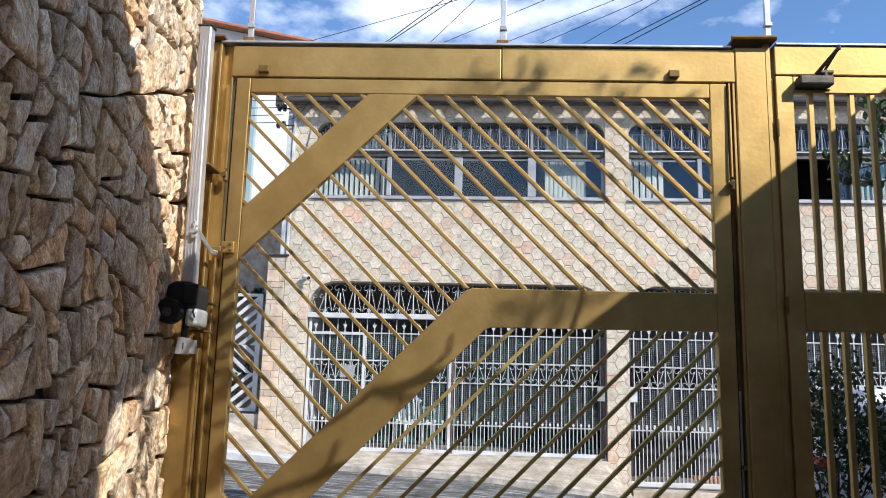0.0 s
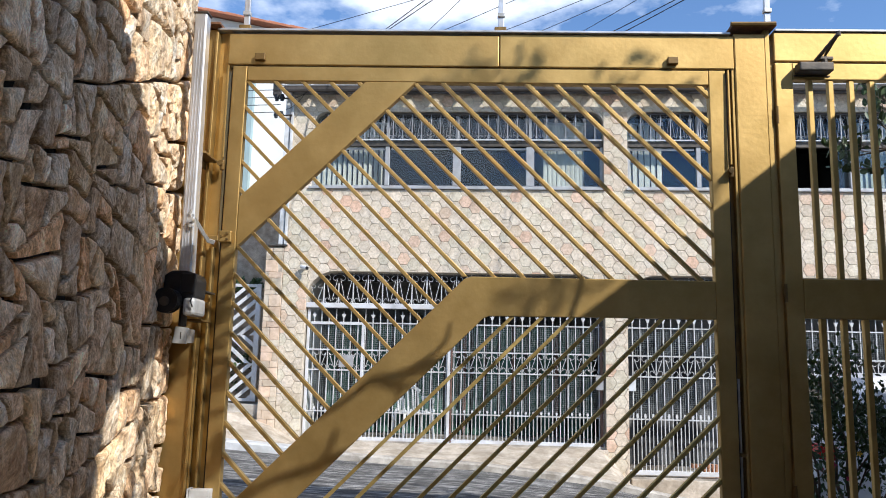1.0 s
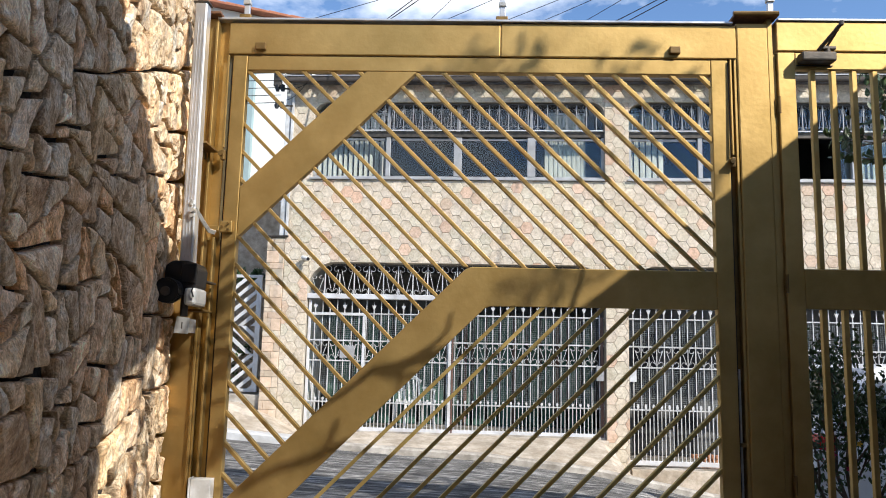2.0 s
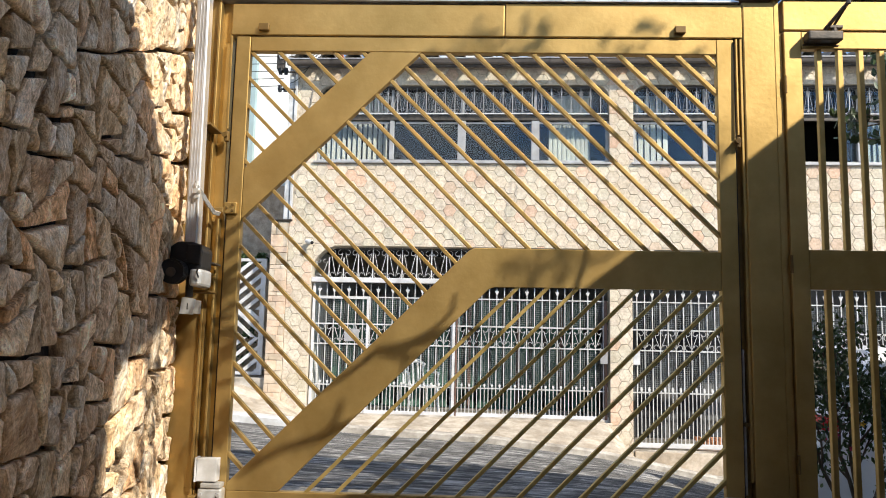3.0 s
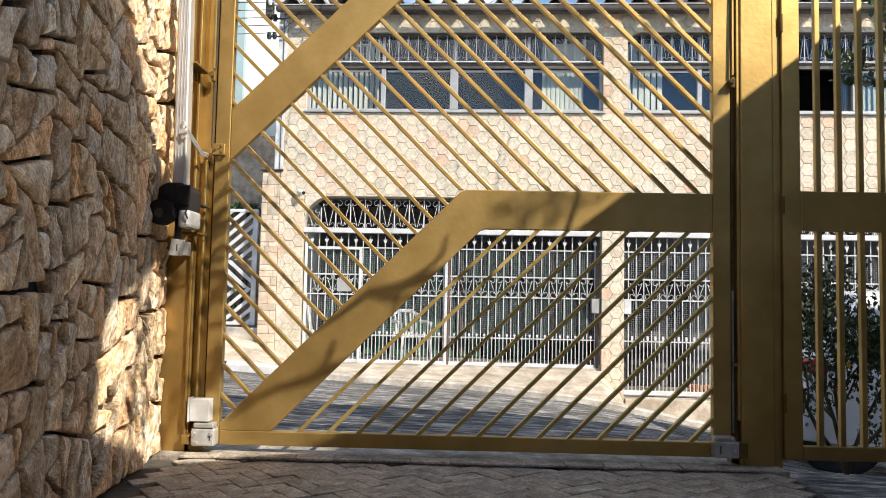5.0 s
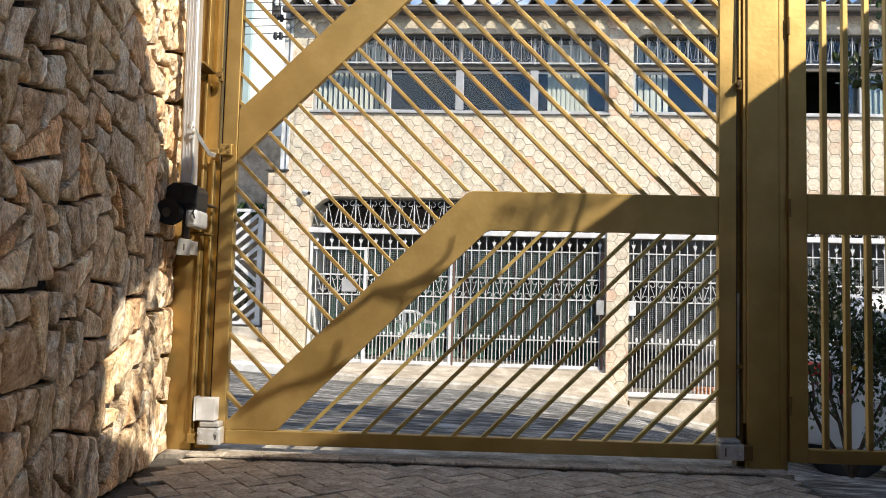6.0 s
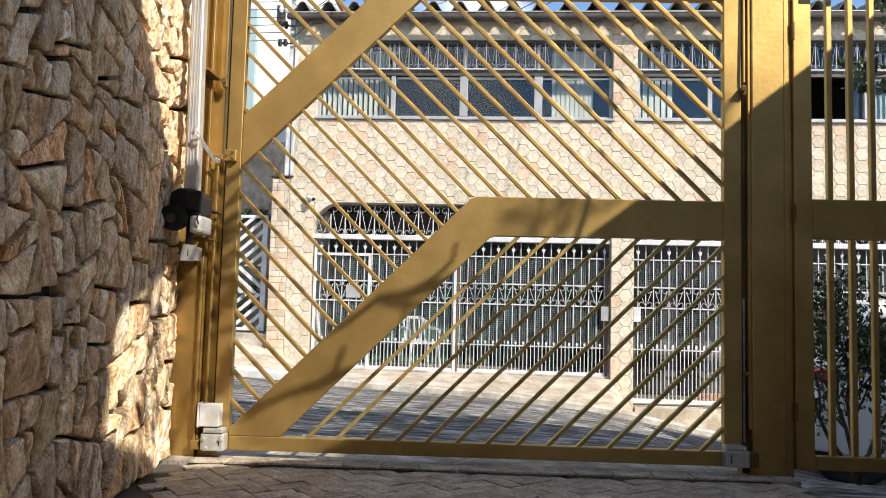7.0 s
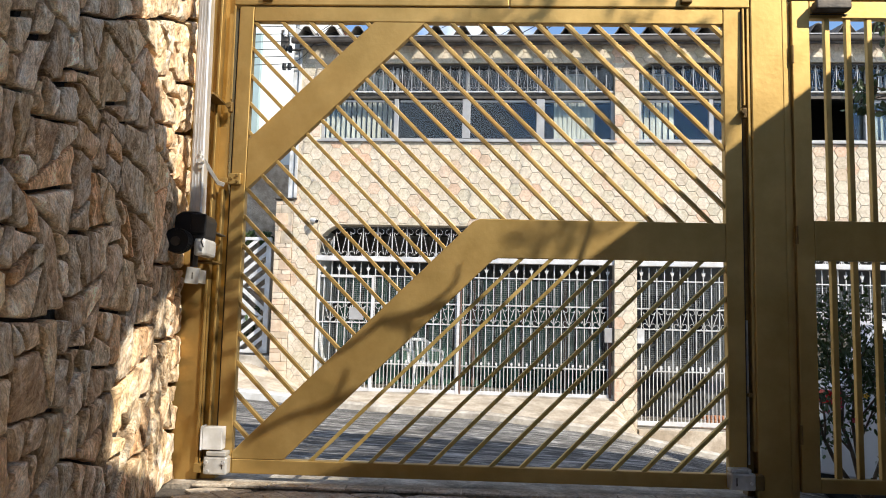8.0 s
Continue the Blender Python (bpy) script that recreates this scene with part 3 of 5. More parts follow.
def diagonal_bars(c0, step, count, down, areas):
    for k in range(count):
        c = c0 + step * k
        for cuts in areas:
            if down:
                poly = [(-3, c + 3 - BAR * 1.414), (-3, c + 3 + BAR * 1.414), (3, c - 3 + BAR * 1.414), (3, c - 3 - BAR * 1.414)]
            else:
                poly = [(-3, c - 3 + BAR * 1.414), (-3, c - 3 - BAR * 1.414), (3, c + 3 - BAR * 1.414), (3, c + 3 + BAR * 1.414)]
            for a, b, d in cuts:
                poly = clip(poly, a, b, d)
                if len(poly) < 3:
                    break
            if len(poly) >= 3 and area(poly) > 0.0004:
                bm = bmesh.new()
                prism(bm, poly, 0.006 + 0.001 * (k % 3), 0.040, 0.002)
                part("bar", bm, M_GOLD if down else M_GOLD_BAR, leaf)


X_IN = [(-1, 0, -LX0), (1, 0, LX1)]
corner_tri = X_IN + [(0, 1, LZ1), (1, -1, -3.157)]
upper_field = X_IN + [(0, 1, LZ1), (-1, 1, 2.863), (0, -1, -MID1)]
left_field = X_IN + [(-1, 1, 2.863), (0, 1, MID1), (1, -1, -1.411), (0, -1, -LZ0)]
diagonal_bars(1.375 - 0.164 * 14, 0.164, 31, True, [corner_tri, upper_field, left_field])
diagonal_bars(0.937 - 0.164 * 13, 0.164, 14, False, [X_IN + [(0, 1, MID0), (0, -1, -LZ0), (-1, 1, 1.088)]])
# fittings on the leaf
hinge = boxed("arm_bracket", M_GOLD, leaf, -1.335, -1.262, -0.03, -0.001, 1.645, 1.712, 0.006)
bm = bmesh.new()
box(bm, -1.41, -1.336, -0.034, -0.024, 1.652, 1.682, 0.004)
part("arm_tongue", bm, M_GOLD, leaf)
for x, z in ((-1.285, 1.695), (-1.285, 1.662), (-1.318, 1.678), (-1.395, 1.667)):
    bm = bmesh.new()
    rod(bm, [(x, -0.042, z), (x, -0.028, z)], 0.007, 8)
    part("bolt", bm, M_GOLD_DARK, leaf)
for x, z in ((-1.345, 2.10), (1.546, 2.10)):
    bm = bmesh.new()
    box(bm, x - 0.012, x + 0.012, -0.03, -0.001, z - 0.035, z + 0.025, 0.006)
    rod(bm, [(x - 0.008, -0.046, z), (x - 0.008, -0.018, z)], 0.015, 10)
    part("pulley_bracket", bm, M_GOLD_DARK, leaf)
bm = bmesh.new()
rod(bm, [(1.546, -0.020, 2.14), (1.549, -0.012, 2.70)], 0.007)
part("cable", bm, M_GOLD, leaf)
bm = bmesh.new()
rod(bm, [(-1.346, -0.020, 2.14), (-1.352, -0.012, 2.70)], 0.007)
part("cable", bm, M_GOLD, leaf)
bm = bmesh.new()
rod(bm, [(1.557, 0.03, 0.18), (1.557, 0.03, 0.95)], 0.006)
part("cable", bm, M_ALU, leaf)
bm = bmesh.new()
rod(bm, [(1.556, 0.02, 0.55), (1.556, -0.02, 0.55)], 0.012, 8)
part("cable_clamp", bm, M_GOLD_DARK, leaf)

# ---------------- locks at the foot of the gate ----------------
lock = empty("gate_lock")
tagged(lock, "grey cast metal gate lock with a white plate beside it", "lock", group="gate locks")
boxed("body", M_ALU, lock, -1.372, -1.243, -0.075, -0.002, 0.055, 0.150, 0.010)
boxed("flange", M_ALU, lock, -1.358, -1.250, -0.080, -0.002, 0.152, 0.178, 0.006)
boxed("cover_plate", M_WHITE, lock, -1.385, -1.278, -0.070, -0.002, 0.185, 0.305, 0.003, "white enamelled cover plate")
boxed("cover_fold", M_WHITE, lock, -1.398, -1.387, -0.070, -0.002, 0.18, 0.31, 0.003)
for x, z in ((-1.355, 0.12), (-1.26, 0.12), (-1.345, 0.072)):
    bm = bmesh.new()
    rod(bm, [(x, -0.086, z), (x, -0.072, z)], 0.010, 10)
    part("bolt", bm, M_ZINC, lock)
boxed("slot", M_STEEL_DARK, lock, -1.272, -1.266, -0.0775, -0.074, 0.085, 0.128, 0.001)
boxed("strike", M_GOLD, lock, -1.43, -1.385, -0.06, -0.031, 0.06, 0.11, 0.004)
lock2 = empty("gate_lock")
tagged(lock2, "dark grey cast metal gate lock beside the post", "lock", group="gate locks")
boxed("body", M_ALU, lock2, 1.425, 1.555, -0.075, -0.002, 0.062, 0.150, 0.010)
boxed("flange", M_ALU, lock2, 1.428, 1.535, -0.070, -0.002, 0.152, 0.172, 0.005)
boxed("strike", M_GOLD_DARK, lock2, 1.557, 1.605, -0.06, -0.005, 0.062, 0.142, 0.006)
boxed("slot", M_STEEL_DARK, lock2, 1.452, 1.459, -0.0775, -0.074, 0.085, 0.128, 0.001)
for x, z in ((1.53, 0.10), (1.44, 0.16), (1.52, 0.16)):
    bm = bmesh.new()
    rod(bm, [(x, -0.084, z), (x, -0.068, z)], 0.008, 10)
    part("bolt", bm, M_ZINC, lock2)
bm = bmesh.new()
rod(bm, [(-1.412, -0.012, 1.02), (-1.412, -0.012, 0.14), (-1.405, -0.03, 0.115), (-1.37, -0.045, 0.105)], 0.006)
tagged(part("lock_cable", bm, M_GOLD), "gold painted cable conduit running down to the lock", "cable")

# ---------------- gate motor and its lifting rail ----------------
opener = empty("gate_opener")
tagged(opener, "black gate motor under a galvanised lifting rail", "gate motor")
bm = bmesh.new()
# folded channel with returned lips
prof = [(-0.034, 0.03), (-0.034, -0.028), (-0.027, -0.034), (0.027, -0.034), (0.034, -0.028), (0.034, 0.03), (0.026, 0.03), (0.026, -0.022), (-0.026, -0.022), (-0.026, 0.03)]
lo = [bm.verts.new((-1.412 + x, -0.26 + y, 1.43)) for x, y in prof]
hi = [bm.verts.new((-1.430 + x, -0.26 + y, 2.885)) for x, y in prof]
bm.faces.new(lo)
bm.faces.new(hi[::-1])
for i in range(len(prof)):
    j = (i + 1) % len(prof)
    bm.faces.new((lo[j], lo[i], hi[i], hi[j]))
part("lifting_rail", bm, M_ZINC, opener)
for dx in (-0.016, 0.0, 0.016):
    boxed("rail_rib", M_ZINC, opener, -1.421 + dx - 0.002, -1.421 + dx + 0.002, -0.297, -0.294, 1.46, 2.80, 0.001)
boxed("rail_cap", M_STEEL_DARK, opener, -1.472, -1.388, -0.30, -0.225, 2.887, 2.897, 0.003)
# motor body
bm = bmesh.new()
prism(bm, [(-1.496, 1.29), (-1.482, 1.262), (-1.38, 1.262), (-1.328, 1.30), (-1.322, 1.40), (-1.338, 1.425), (-1.372, 1.440), (-1.452, 1.440), (-1.490, 1.415)], -0.365, -0.19, 0.012)
part("cover", bm, M_BLACK, opener)
bm = bmesh.new()
box(bm, -1.400, -1.321, -0.378, -0.361, 1.322, 1.425, 0.006)
part("terminal_lid", bm, M_BLACK, opener)
bm = bmesh.new()
rod(bm, [(-1.442, -0.45, 1.272), (-1.442, -0.36, 1.282)], 0.058, 20)
part("motor_drum", bm, M_BLACK, opener)
bm = bmesh.new()
for k in range(4):
    rod(bm, [(-1.442, -0.395 - 0.016 * k, 1.277), (-1.442, -0.403 - 0.016 * k, 1.2765)], 0.064, 20)
part("cooling_fins", bm, M_BLACK, opener)
bm = bmesh.new()
rod(bm, [(-1.442, -0.462, 1.2715), (-1.442, -0.449, 1.272)], 0.024, 14)
part("shaft_cap", bm, M_STEEL_DARK, opener)
bm = bmesh.new()
box(bm, -1.382, -1.318, -0.372, -0.20, 1.208, 1.300, 0.016)
part("gear_case", bm, M_ALU, opener)
bm = bmesh.new()
rod(bm, [(-1.325, -0.383, 1.31), (-1.334, -0.392, 1.28), (-1.324, -0.385, 1.25)], 0.004)
part("wire", bm, M_BLACK, opener)
bm = bmesh.new()
rod(bm, [(-1.40, -0.30, 1.155), (-1.40, -0.30, 1.262)], 0.020, 12)
part("shaft", bm, M_STEEL_DARK, opener)
bm = bmesh.new()
prism(bm, [(-1.440, 1.068), (-1.366, 1.064), (-1.358, 1.146), (-1.428, 1.154)], -0.318, -0.312, 0.0015)
box(bm, -1.434, -1.428, -0.311, -0.20, 1.073, 1.150, 0.001)
box(bm, -1.374, -1.368, -0.311, -0.20, 1.071, 1.142, 0.001)
part("foot_bracket", bm, M_ALU, opener, "bright bare metal foot bracket")
boxed("bracket_slot", M_STEEL_DARK, opener, -1.401, -1.395, -0.3195, -0.3175, 1.09, 1.125, 0.0005)
boxed("bracket", M_STEEL_DARK, opener, -1.37, -1.33, -0.30, -0.033, 1.345, 1.355, 0.002)
boxed("bracket", M_GOLD_DARK, opener, -1.44, -1.34, -0.19, -0.033, 1.19, 1.20, 0.002)
# crooked link from rail to leaf
bm = bmesh.new()
strap = [(-1.402, -0.305, 1.765), (-1.394, -0.300, 1.743), (-1.380, -0.25, 1.709), (-1.370, -0.18, 1.670), (-1.366, -0.10, 1.640), (-1.352, -0.045, 1.640)]
for dz in (-0.007, 0.0, 0.007):
    rod(bm, [(x + 0.4 * dz, y, z + dz) for x, y, z in strap], 0.0055, 6)
rod(bm, [(-1.392, -0.325, 1.715), (-1.392, -0.285, 1.715)], 0.014, 10)
rod(bm, [(-1.392, -0.318, 1.685), (-1.392, -0.285, 1.685)], 0.010, 10)
rod(bm, [(-1.385, -0.300, 1.70), (-1.385, -0.300, 1.44)], 0.004, 6)
part("link_arm", bm, M_ALU, opener)

# ---------------- small pedestrian gate ----------------
door = empty("pedestrian_gate")
tagged(door, "gold painted steel pedestrian gate with upright bars, closed", "gate")
boxed("stile", M_GOLD, door, 1.822, 1.921, 0.0, 0.05, 0.048, 2.756, 0.005)
boxed("stile", M_GOLD, door, 2.69, 2.778, 0.0, 0.05, 0.048, 2.756, 0.005)
boxed("rail", M_GOLD, door, 1.922, 2.689, 0.001, 0.049, 2.655, 2.755, 0.005)
boxed("rail", M_GOLD, door, 1.922, 2.689, 0.001, 0.049, 1.285, 1.503, 0.005)
boxed("rail", M_GOLD, door, 1.922, 2.689, 0.001, 0.049, 0.048, 0.122, 0.005)
for k in range(6):
    x = 2.022 + 0.1165 * k
    for z0, z1 in ((1.504, 2.654), (0.123, 1.284)):
        boxed("bar", M_GOLD, door, x - 0.0145, x + 0.0145, 0.008, 0.042, z0, z1, 0.003)
for z in (2.44, 1.42, 0.35):
    bm = bmesh.new()
    rod(bm, [(1.8205, -0.008, z - 0.05), (1.8205, -0.008, z + 0.05)], 0.009, 8)
    part("hinge", bm, M_GOLD_DARK, door)
closer = empty("door_closer")
tagged(closer, "dark bronze hydraulic door closer on the small gate", "door closer")
boxed("body", M_STEEL_DARK, closer, 1.93, 2.125, -0.075, -0.001, 2.680, 2.735, 0.010)
boxed("mounting_plate", M_STEEL_DARK, closer, 1.925, 2.13, -0.006, -0.0005, 2.672, 2.679, 0.001)
bm = bmesh.new()
rod(bm, [(2.085, -0.045, 2.735), (2.085, -0.045, 2.772)], 0.018, 10)
box(bm, 2.05, 2.13, -0.062, -0.028, 2.752, 2.772, 0.005)
part("spindle", bm, M_STEEL_DARK, closer)
bm = bmesh.new()
rod(bm, [(2.03, -0.05, 2.745), (2.115, -0.16, 2.86)], 0.011, 6)
rod(bm, [(2.115, -0.16, 2.86), (2.10, -0.02, 2.79)], 0.008, 6)
rod(bm, [(2.115, -0.16, 2.85), (2.115, -0.16, 2.875)], 0.013, 8)
part("arm", bm, M_STEEL_DARK, closer)


# ---------------- the house across the street ----------------
house = empty("house", HOUSE)
tagged(house, "two-storey house clad in cream hexagonal stone tiles", "house")
OPEN1 = (-2.545, 2.28)
OPEN2 = (2.63, 7.38)
WALLS = [(-2.95, 7.75, 2.52, 3.90), (-2.95, 7.75, 5.245, 5.62), (-2.95, -2.545, -0.35, 2.52), (2.28, 2.63, -1.0, 2.52), (7.38, 7.75, -1.6, 2.52),
         (-2.95, -2.56, 3.90, 5.245), (2.285, 2.67, 3.90, 5.245), (7.42, 7.75, 3.90, 5.245)]
for u0, u1, z0, z1 in WALLS:
    boxed("wall", M_GROUT, house, u0, u1, 0.0, 0.24, z0, z1, 0)
REGIONS = [[(-1, 0, -u0), (1, 0, u1), (0, -1, -z0), (0, 1, z1)] for u0, u1, z0, z1 in WALLS]


def corner(u, z, r, side):
    """Fills the rounded upper corner of an opening and notes where its tiles may lie."""
    pts = [(u, z)]
    cu, cz = u + side * r, z - r
    n = 7
    arc = [(cu - side * r * math.cos(math.pi / 2 * i / n), cz + r * math.sin(math.pi / 2 * i / n)) for i in range(n + 1)]
    bm = bmesh.new()
    prism(bm, pts + arc[::-1], 0.002, 0.238)
    part("wall", bm, M_GROUT, house)
    for (ua, za), (ub, zb) in zip(arc, arc[1:]):
        lo, hi = min(ua, ub), max(ua, ub)
        k = (zb - za) / (ub - ua)
        REGIONS.append([(-1, 0, -lo), (1, 0, hi), (0, 1, z), (k, -1, k * ua - za)])


for (a, b), zt, r in ((OPEN1, 2.52, 0.46), (OPEN2, 2.52, 0.46), ((-2.56, 2.285), 5.245, 0.22), ((2.67, 7.42), 5.245, 0.22)):
    corner(a, zt, r, 1)
    corner(b, zt, r, -1)

# side, back and inner shells
boxed("wall", M_PLASTER, house, -2.95, -2.75, 0.241, 7.0, -0.35, 5.62, 0)
boxed("wall", M_PLASTER, house, 7.55, 7.75, 0.241, 7.0, -1.6, 5.62, 0)
boxed("wall", M_PLASTER, house, -2.749, 7.549, 6.8, 7.0, -1.6, 5.62, 0)
boxed("upper_floor", M_ROOM_SHADE, house, -2.749, 7.549, 0.245, 6.79, 2.62, 2.86, 0)
boxed("room_partition", M_ROOM_SHADE, house, -2.749, 7.549, 3.2, 3.3, 2.861, 5.60, 0)
boxed("room_ceiling", M_ROOM_SHADE, house, -2.749, 7.549, 0.245, 6.79, 5.50, 5.60, 0)
boxed("garage_floor", M_CONCRETE, house, -2.749, 2.40, 0.06, 6.79, -0.45, -0.17, 0)
boxed("garage_floor", M_CONCRETE, house, 2.41, 7.549, 0.06, 6.79, -1.0, -0.60, 0)
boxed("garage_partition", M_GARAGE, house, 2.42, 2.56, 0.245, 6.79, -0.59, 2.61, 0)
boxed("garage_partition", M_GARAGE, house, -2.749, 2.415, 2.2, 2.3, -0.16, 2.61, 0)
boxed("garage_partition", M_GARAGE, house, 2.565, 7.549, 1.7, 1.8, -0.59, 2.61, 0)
boxed("inner_door", M_ROOM_SHADE, house, 3.02, 3.42, 1.66, 1.699, -0.59, 1.55, 0.01)
boxed("inner_door", M_ROOM_SHADE, house, 3.72, 4.12, 1.66, 1.699, -0.59, 1.55, 0.01)
# base ledges under the gates
boxed("plinth", M_BEIGE, house, -2.545, 2.30, -0.06, 0.055, -0.45, -0.205, 0.008)
boxed("plinth", M_BEIGE, house, 2.655, 7.75, -0.04, 0.055, -1.5, -0.62, 0.008)

# roof of arched fibre-cement channels behind a gutter
bm = bmesh.new()
prof = [(-0.216, 0.0), (-0.15, 0.008), (-0.095, 0.085), (-0.045, 0.165), (0.0, 0.182), (0.045, 0.165), (0.095, 0.085), (0.15, 0.008), (0.216, 0.0)]
top = [(x, z) for x, z in prof]
rows = []
for v in (-0.27, -0.15, 1.2, 3.4):
    rows.append(([bm.verts.new((x, v, z + 0.16 * (v + 0.27))) for x, z in top], [bm.verts.new((x, v, z + 0.16 * (v + 0.27) - 0.014)) for x, z in top]))
for (t0, b0), (t1, b1) in zip(rows, rows[1:]):
    for i in range(len(top) - 1):
        bm.faces.new((t0[i], t0[i + 1], t1[i + 1], t1[i]))
        bm.faces.new((b0[i + 1], b0[i], b1[i], b1[i + 1]))
for i in range(len(top) - 1):
    bm.faces.new((rows[0][0][i + 1], rows[0][0][i], rows[0][1][i], rows[0][1][i + 1]))
tile0 = part("roof_tile", bm, M_ROOFTILE, house)
tile0.location = (-2.80, 0, 5.622)
for k in range(1, 26):
    o = new("roof_tile", tile0.data)
    o.parent = house
    o.location = (-2.80 + 0.432 * k, random.uniform(-0.015, 0.015), 5.622 + random.uniform(-0.006, 0.006))
boxed("gutter", M_GUTTER, house, -3.05, 8.1, -0.300, -0.215, 5.500, 5.606, 0.034)
boxed("gutter_lip", M_GREYWHITE, house, -3.05, 8.1, -0.306, -0.292, 5.596, 5.616, 0.004)
boxed("rafter_board", M_ROOFTILE, house, -2.95, 7.75, -0.05, -0.005, 5.545, 5.618, 0.004)


def pieces(name, data, material, parent, places):
    made = []
    for p in places:
        o = new(name, data)
        o.parent = parent
        o.location = p
        made.append(o)
    return made


def mesh_of(name, bm, material):
    me = bpy.data.meshes.new(name)
    bmesh.ops.recalc_face_normals(bm, faces=bm.faces[:])
    bm.to_mesh(me)
    bm.free()
    me.materials.append(material)
    return me


def spiral(cx, cz, r, a0, turn, n=11):
    return [(cx + r * (1 - 0.72 * i / n) * math.cos(a0 + turn * i / n), cz + r * (1 - 0.72 * i / n) * math.sin(a0 + turn * i / n)) for i in range(n + 1)]


def scroll_mesh(name, w, h, material, thick=0.0065):
    """One repeat of the wrought pattern: a V of two bars with paired scrolls above and below."""
    bm = bmesh.new()
    r = min(w * 0.23, h * 0.2)
    for s in (-1, 1):
        flatbar(bm, [(s * 0.012, r * 0.6), (s * w * 0.40, h - r * 0.9)], thick, -0.006, 0.006)
        flatbar(bm, spiral(s * r * 1.02, r, r, -math.pi / 2, s * 4.6), thick, -0.005, 0.007)
        flatbar(bm, spiral(s * (w / 2 - r * 1.02), h - r, r, math.pi / 2, s * 4.6), thick, -0.005, 0.007)
    return mesh_of(name, bm, material)


def upright_mesh(name, w, d, h, material, tip=""):
    bm = bmesh.new()
    box(bm, -w / 2, w / 2, -d / 2, d / 2, 0, h)
    if tip == "fleur":
        prism(bm, [(-0.010, h - 0.012), (0.010, h - 0.012), (0.030, h + 0.035), (0.028, h + 0.052), (0.012, h + 0.042), (0.0, h + 0.10), (-0.012, h + 0.042), (-0.028, h + 0.052), (-0.030, h + 0.035)], -0.009, 0.009)
    if tip == "knob":
        prism(bm, [(-0.008, h - 0.006), (0.008, h - 0.006), (0.019, h + 0.022), (0.011, h + 0.042), (-0.011, h + 0.042), (-0.019, h + 0.022)], -0.012, 0.012)
    return mesh_of(name, bm, material)


FLEUR = upright_mesh("fleur_bar", 0.015, 0.013, 1.90, M_WHITE, "fleur")
TALL = upright_mesh("bar", 0.0125, 0.012, 2.06, M_WHITE)
SHORT = upright_mesh("picket", 0.011, 0.015, 0.42, M_WHITE, "knob")
BAND = scroll_mesh("scroll", 0.242, 0.315, M_WHITE)
BAND_TOP = scroll_mesh("scroll", 0.242, 0.46, M_LILAC)


def front_fence(name, label, u0, u1, base, first, v):
    f = empty(name, HOUSE)
    tagged(f, label, "fence", group="house front gates")
    for z, h in ((1.690, 0.018), (1.250, 0.020), (0.925, 0.020), (0.270, 0.018)):
        boxed("rail", M_WHITE, f, u0, u1, v - 0.012, v + 0.012, z - h / 2, z + h / 2, 0)
    boxed("bottom_rail", M_LILAC, f, u0, u1, v - 0.025, v + 0.025, base, base + 0.07, 0.005)
    n = int((u1 - first) / 0.2423)
    low = base + 0.07
    for o in pieces("fleur_bar", FLEUR, M_WHITE, f, [(first + 0.2423 * k, v, low) for k in range(n + 1)]):
        o.scale = (1, 1, (1.78 - low) / 1.90)
    for o in pieces("bar", TALL, M_WHITE, f, [(first + 0.1211 + 0.2423 * k, v, low) for k in range(n)]):
        o.scale = (1, 1, (1.915 - low) / 2.06)
    shorts = []
    k = 0
    while first + 0.0606 + 0.06058 * k < u1 - 0.02:
        if k % 2 == 0:
            shorts.append((first + 0.0606 + 0.06058 * k, v, low))
        k += 1
    for o in pieces("picket", SHORT, M_WHITE, f, shorts):
        o.scale = (1, 1, (0.315 - low) / 0.44)
    pieces("scroll", BAND, M_WHITE, f, [(first + 0.1211 + 0.2423 * k, v, 0.932) for k in range(n)])
    # welded mesh behind the bars
    for z0, z1 in ((1.265, 1.675), (0.285, 0.910)):
        bm = bmesh.new()
        x = u0 + 0.02
        while x < u1:
            box(bm, x - 0.0014, x + 0.0014, v + 0.013, v + 0.016, z0, z1)
            x += 0.033
        z = z0
        while z < z1:
            box(bm, u0, u1, v + 0.0175, v + 0.0203, z - 0.0014, z + 0.0014)
            z += 0.033
        tagged(part("wire_mesh", bm, M_WIRE, f), kind="stuff")
    return f


fence1 = front_fence("garage_gate", "white wrought iron garage gates with scrolls and spear tips", OPEN1[0] + 0.03, OPEN1[1] - 0.01, -0.19, -2.415, 0.11)
for u in (-2.50, -1.60, -0.195, 2.225):
    boxed("gate_post", M_LILAC if u < 2 else M_BROWNFRAME, fence1, u - 0.022, u + 0.022, 0.075, 0.098, -0.19, 1.70 if u > -2.4 else 1.9, 0.004)
boxed("hinge_post", M_BROWNFRAME, fence1, -0.165, -0.135, 0.08, 0.098, -0.25, 1.9, 0.004)
boxed("lock_box", M_GREYWHITE, fence1, 2.13, 2.25, 0.02, 0.074, 0.70, 0.93, 0.006)
boxed("top_rail", M_LILAC, fence1, -2.46, -1.62, 0.07, 0.097, 1.655, 1.70, 0.003)
fence2 = front_fence("garage_gate", "white wrought iron gates above an orange brick planter", OPEN2[0] + 0.02, OPEN2[1] - 0.01, -0.57, 2.72, 0.11)
boxed("letter_box", M_WHITE, fence2, 2.635, 2.745, 0.0, 0.09, 0.70, 0.93, 0.006)
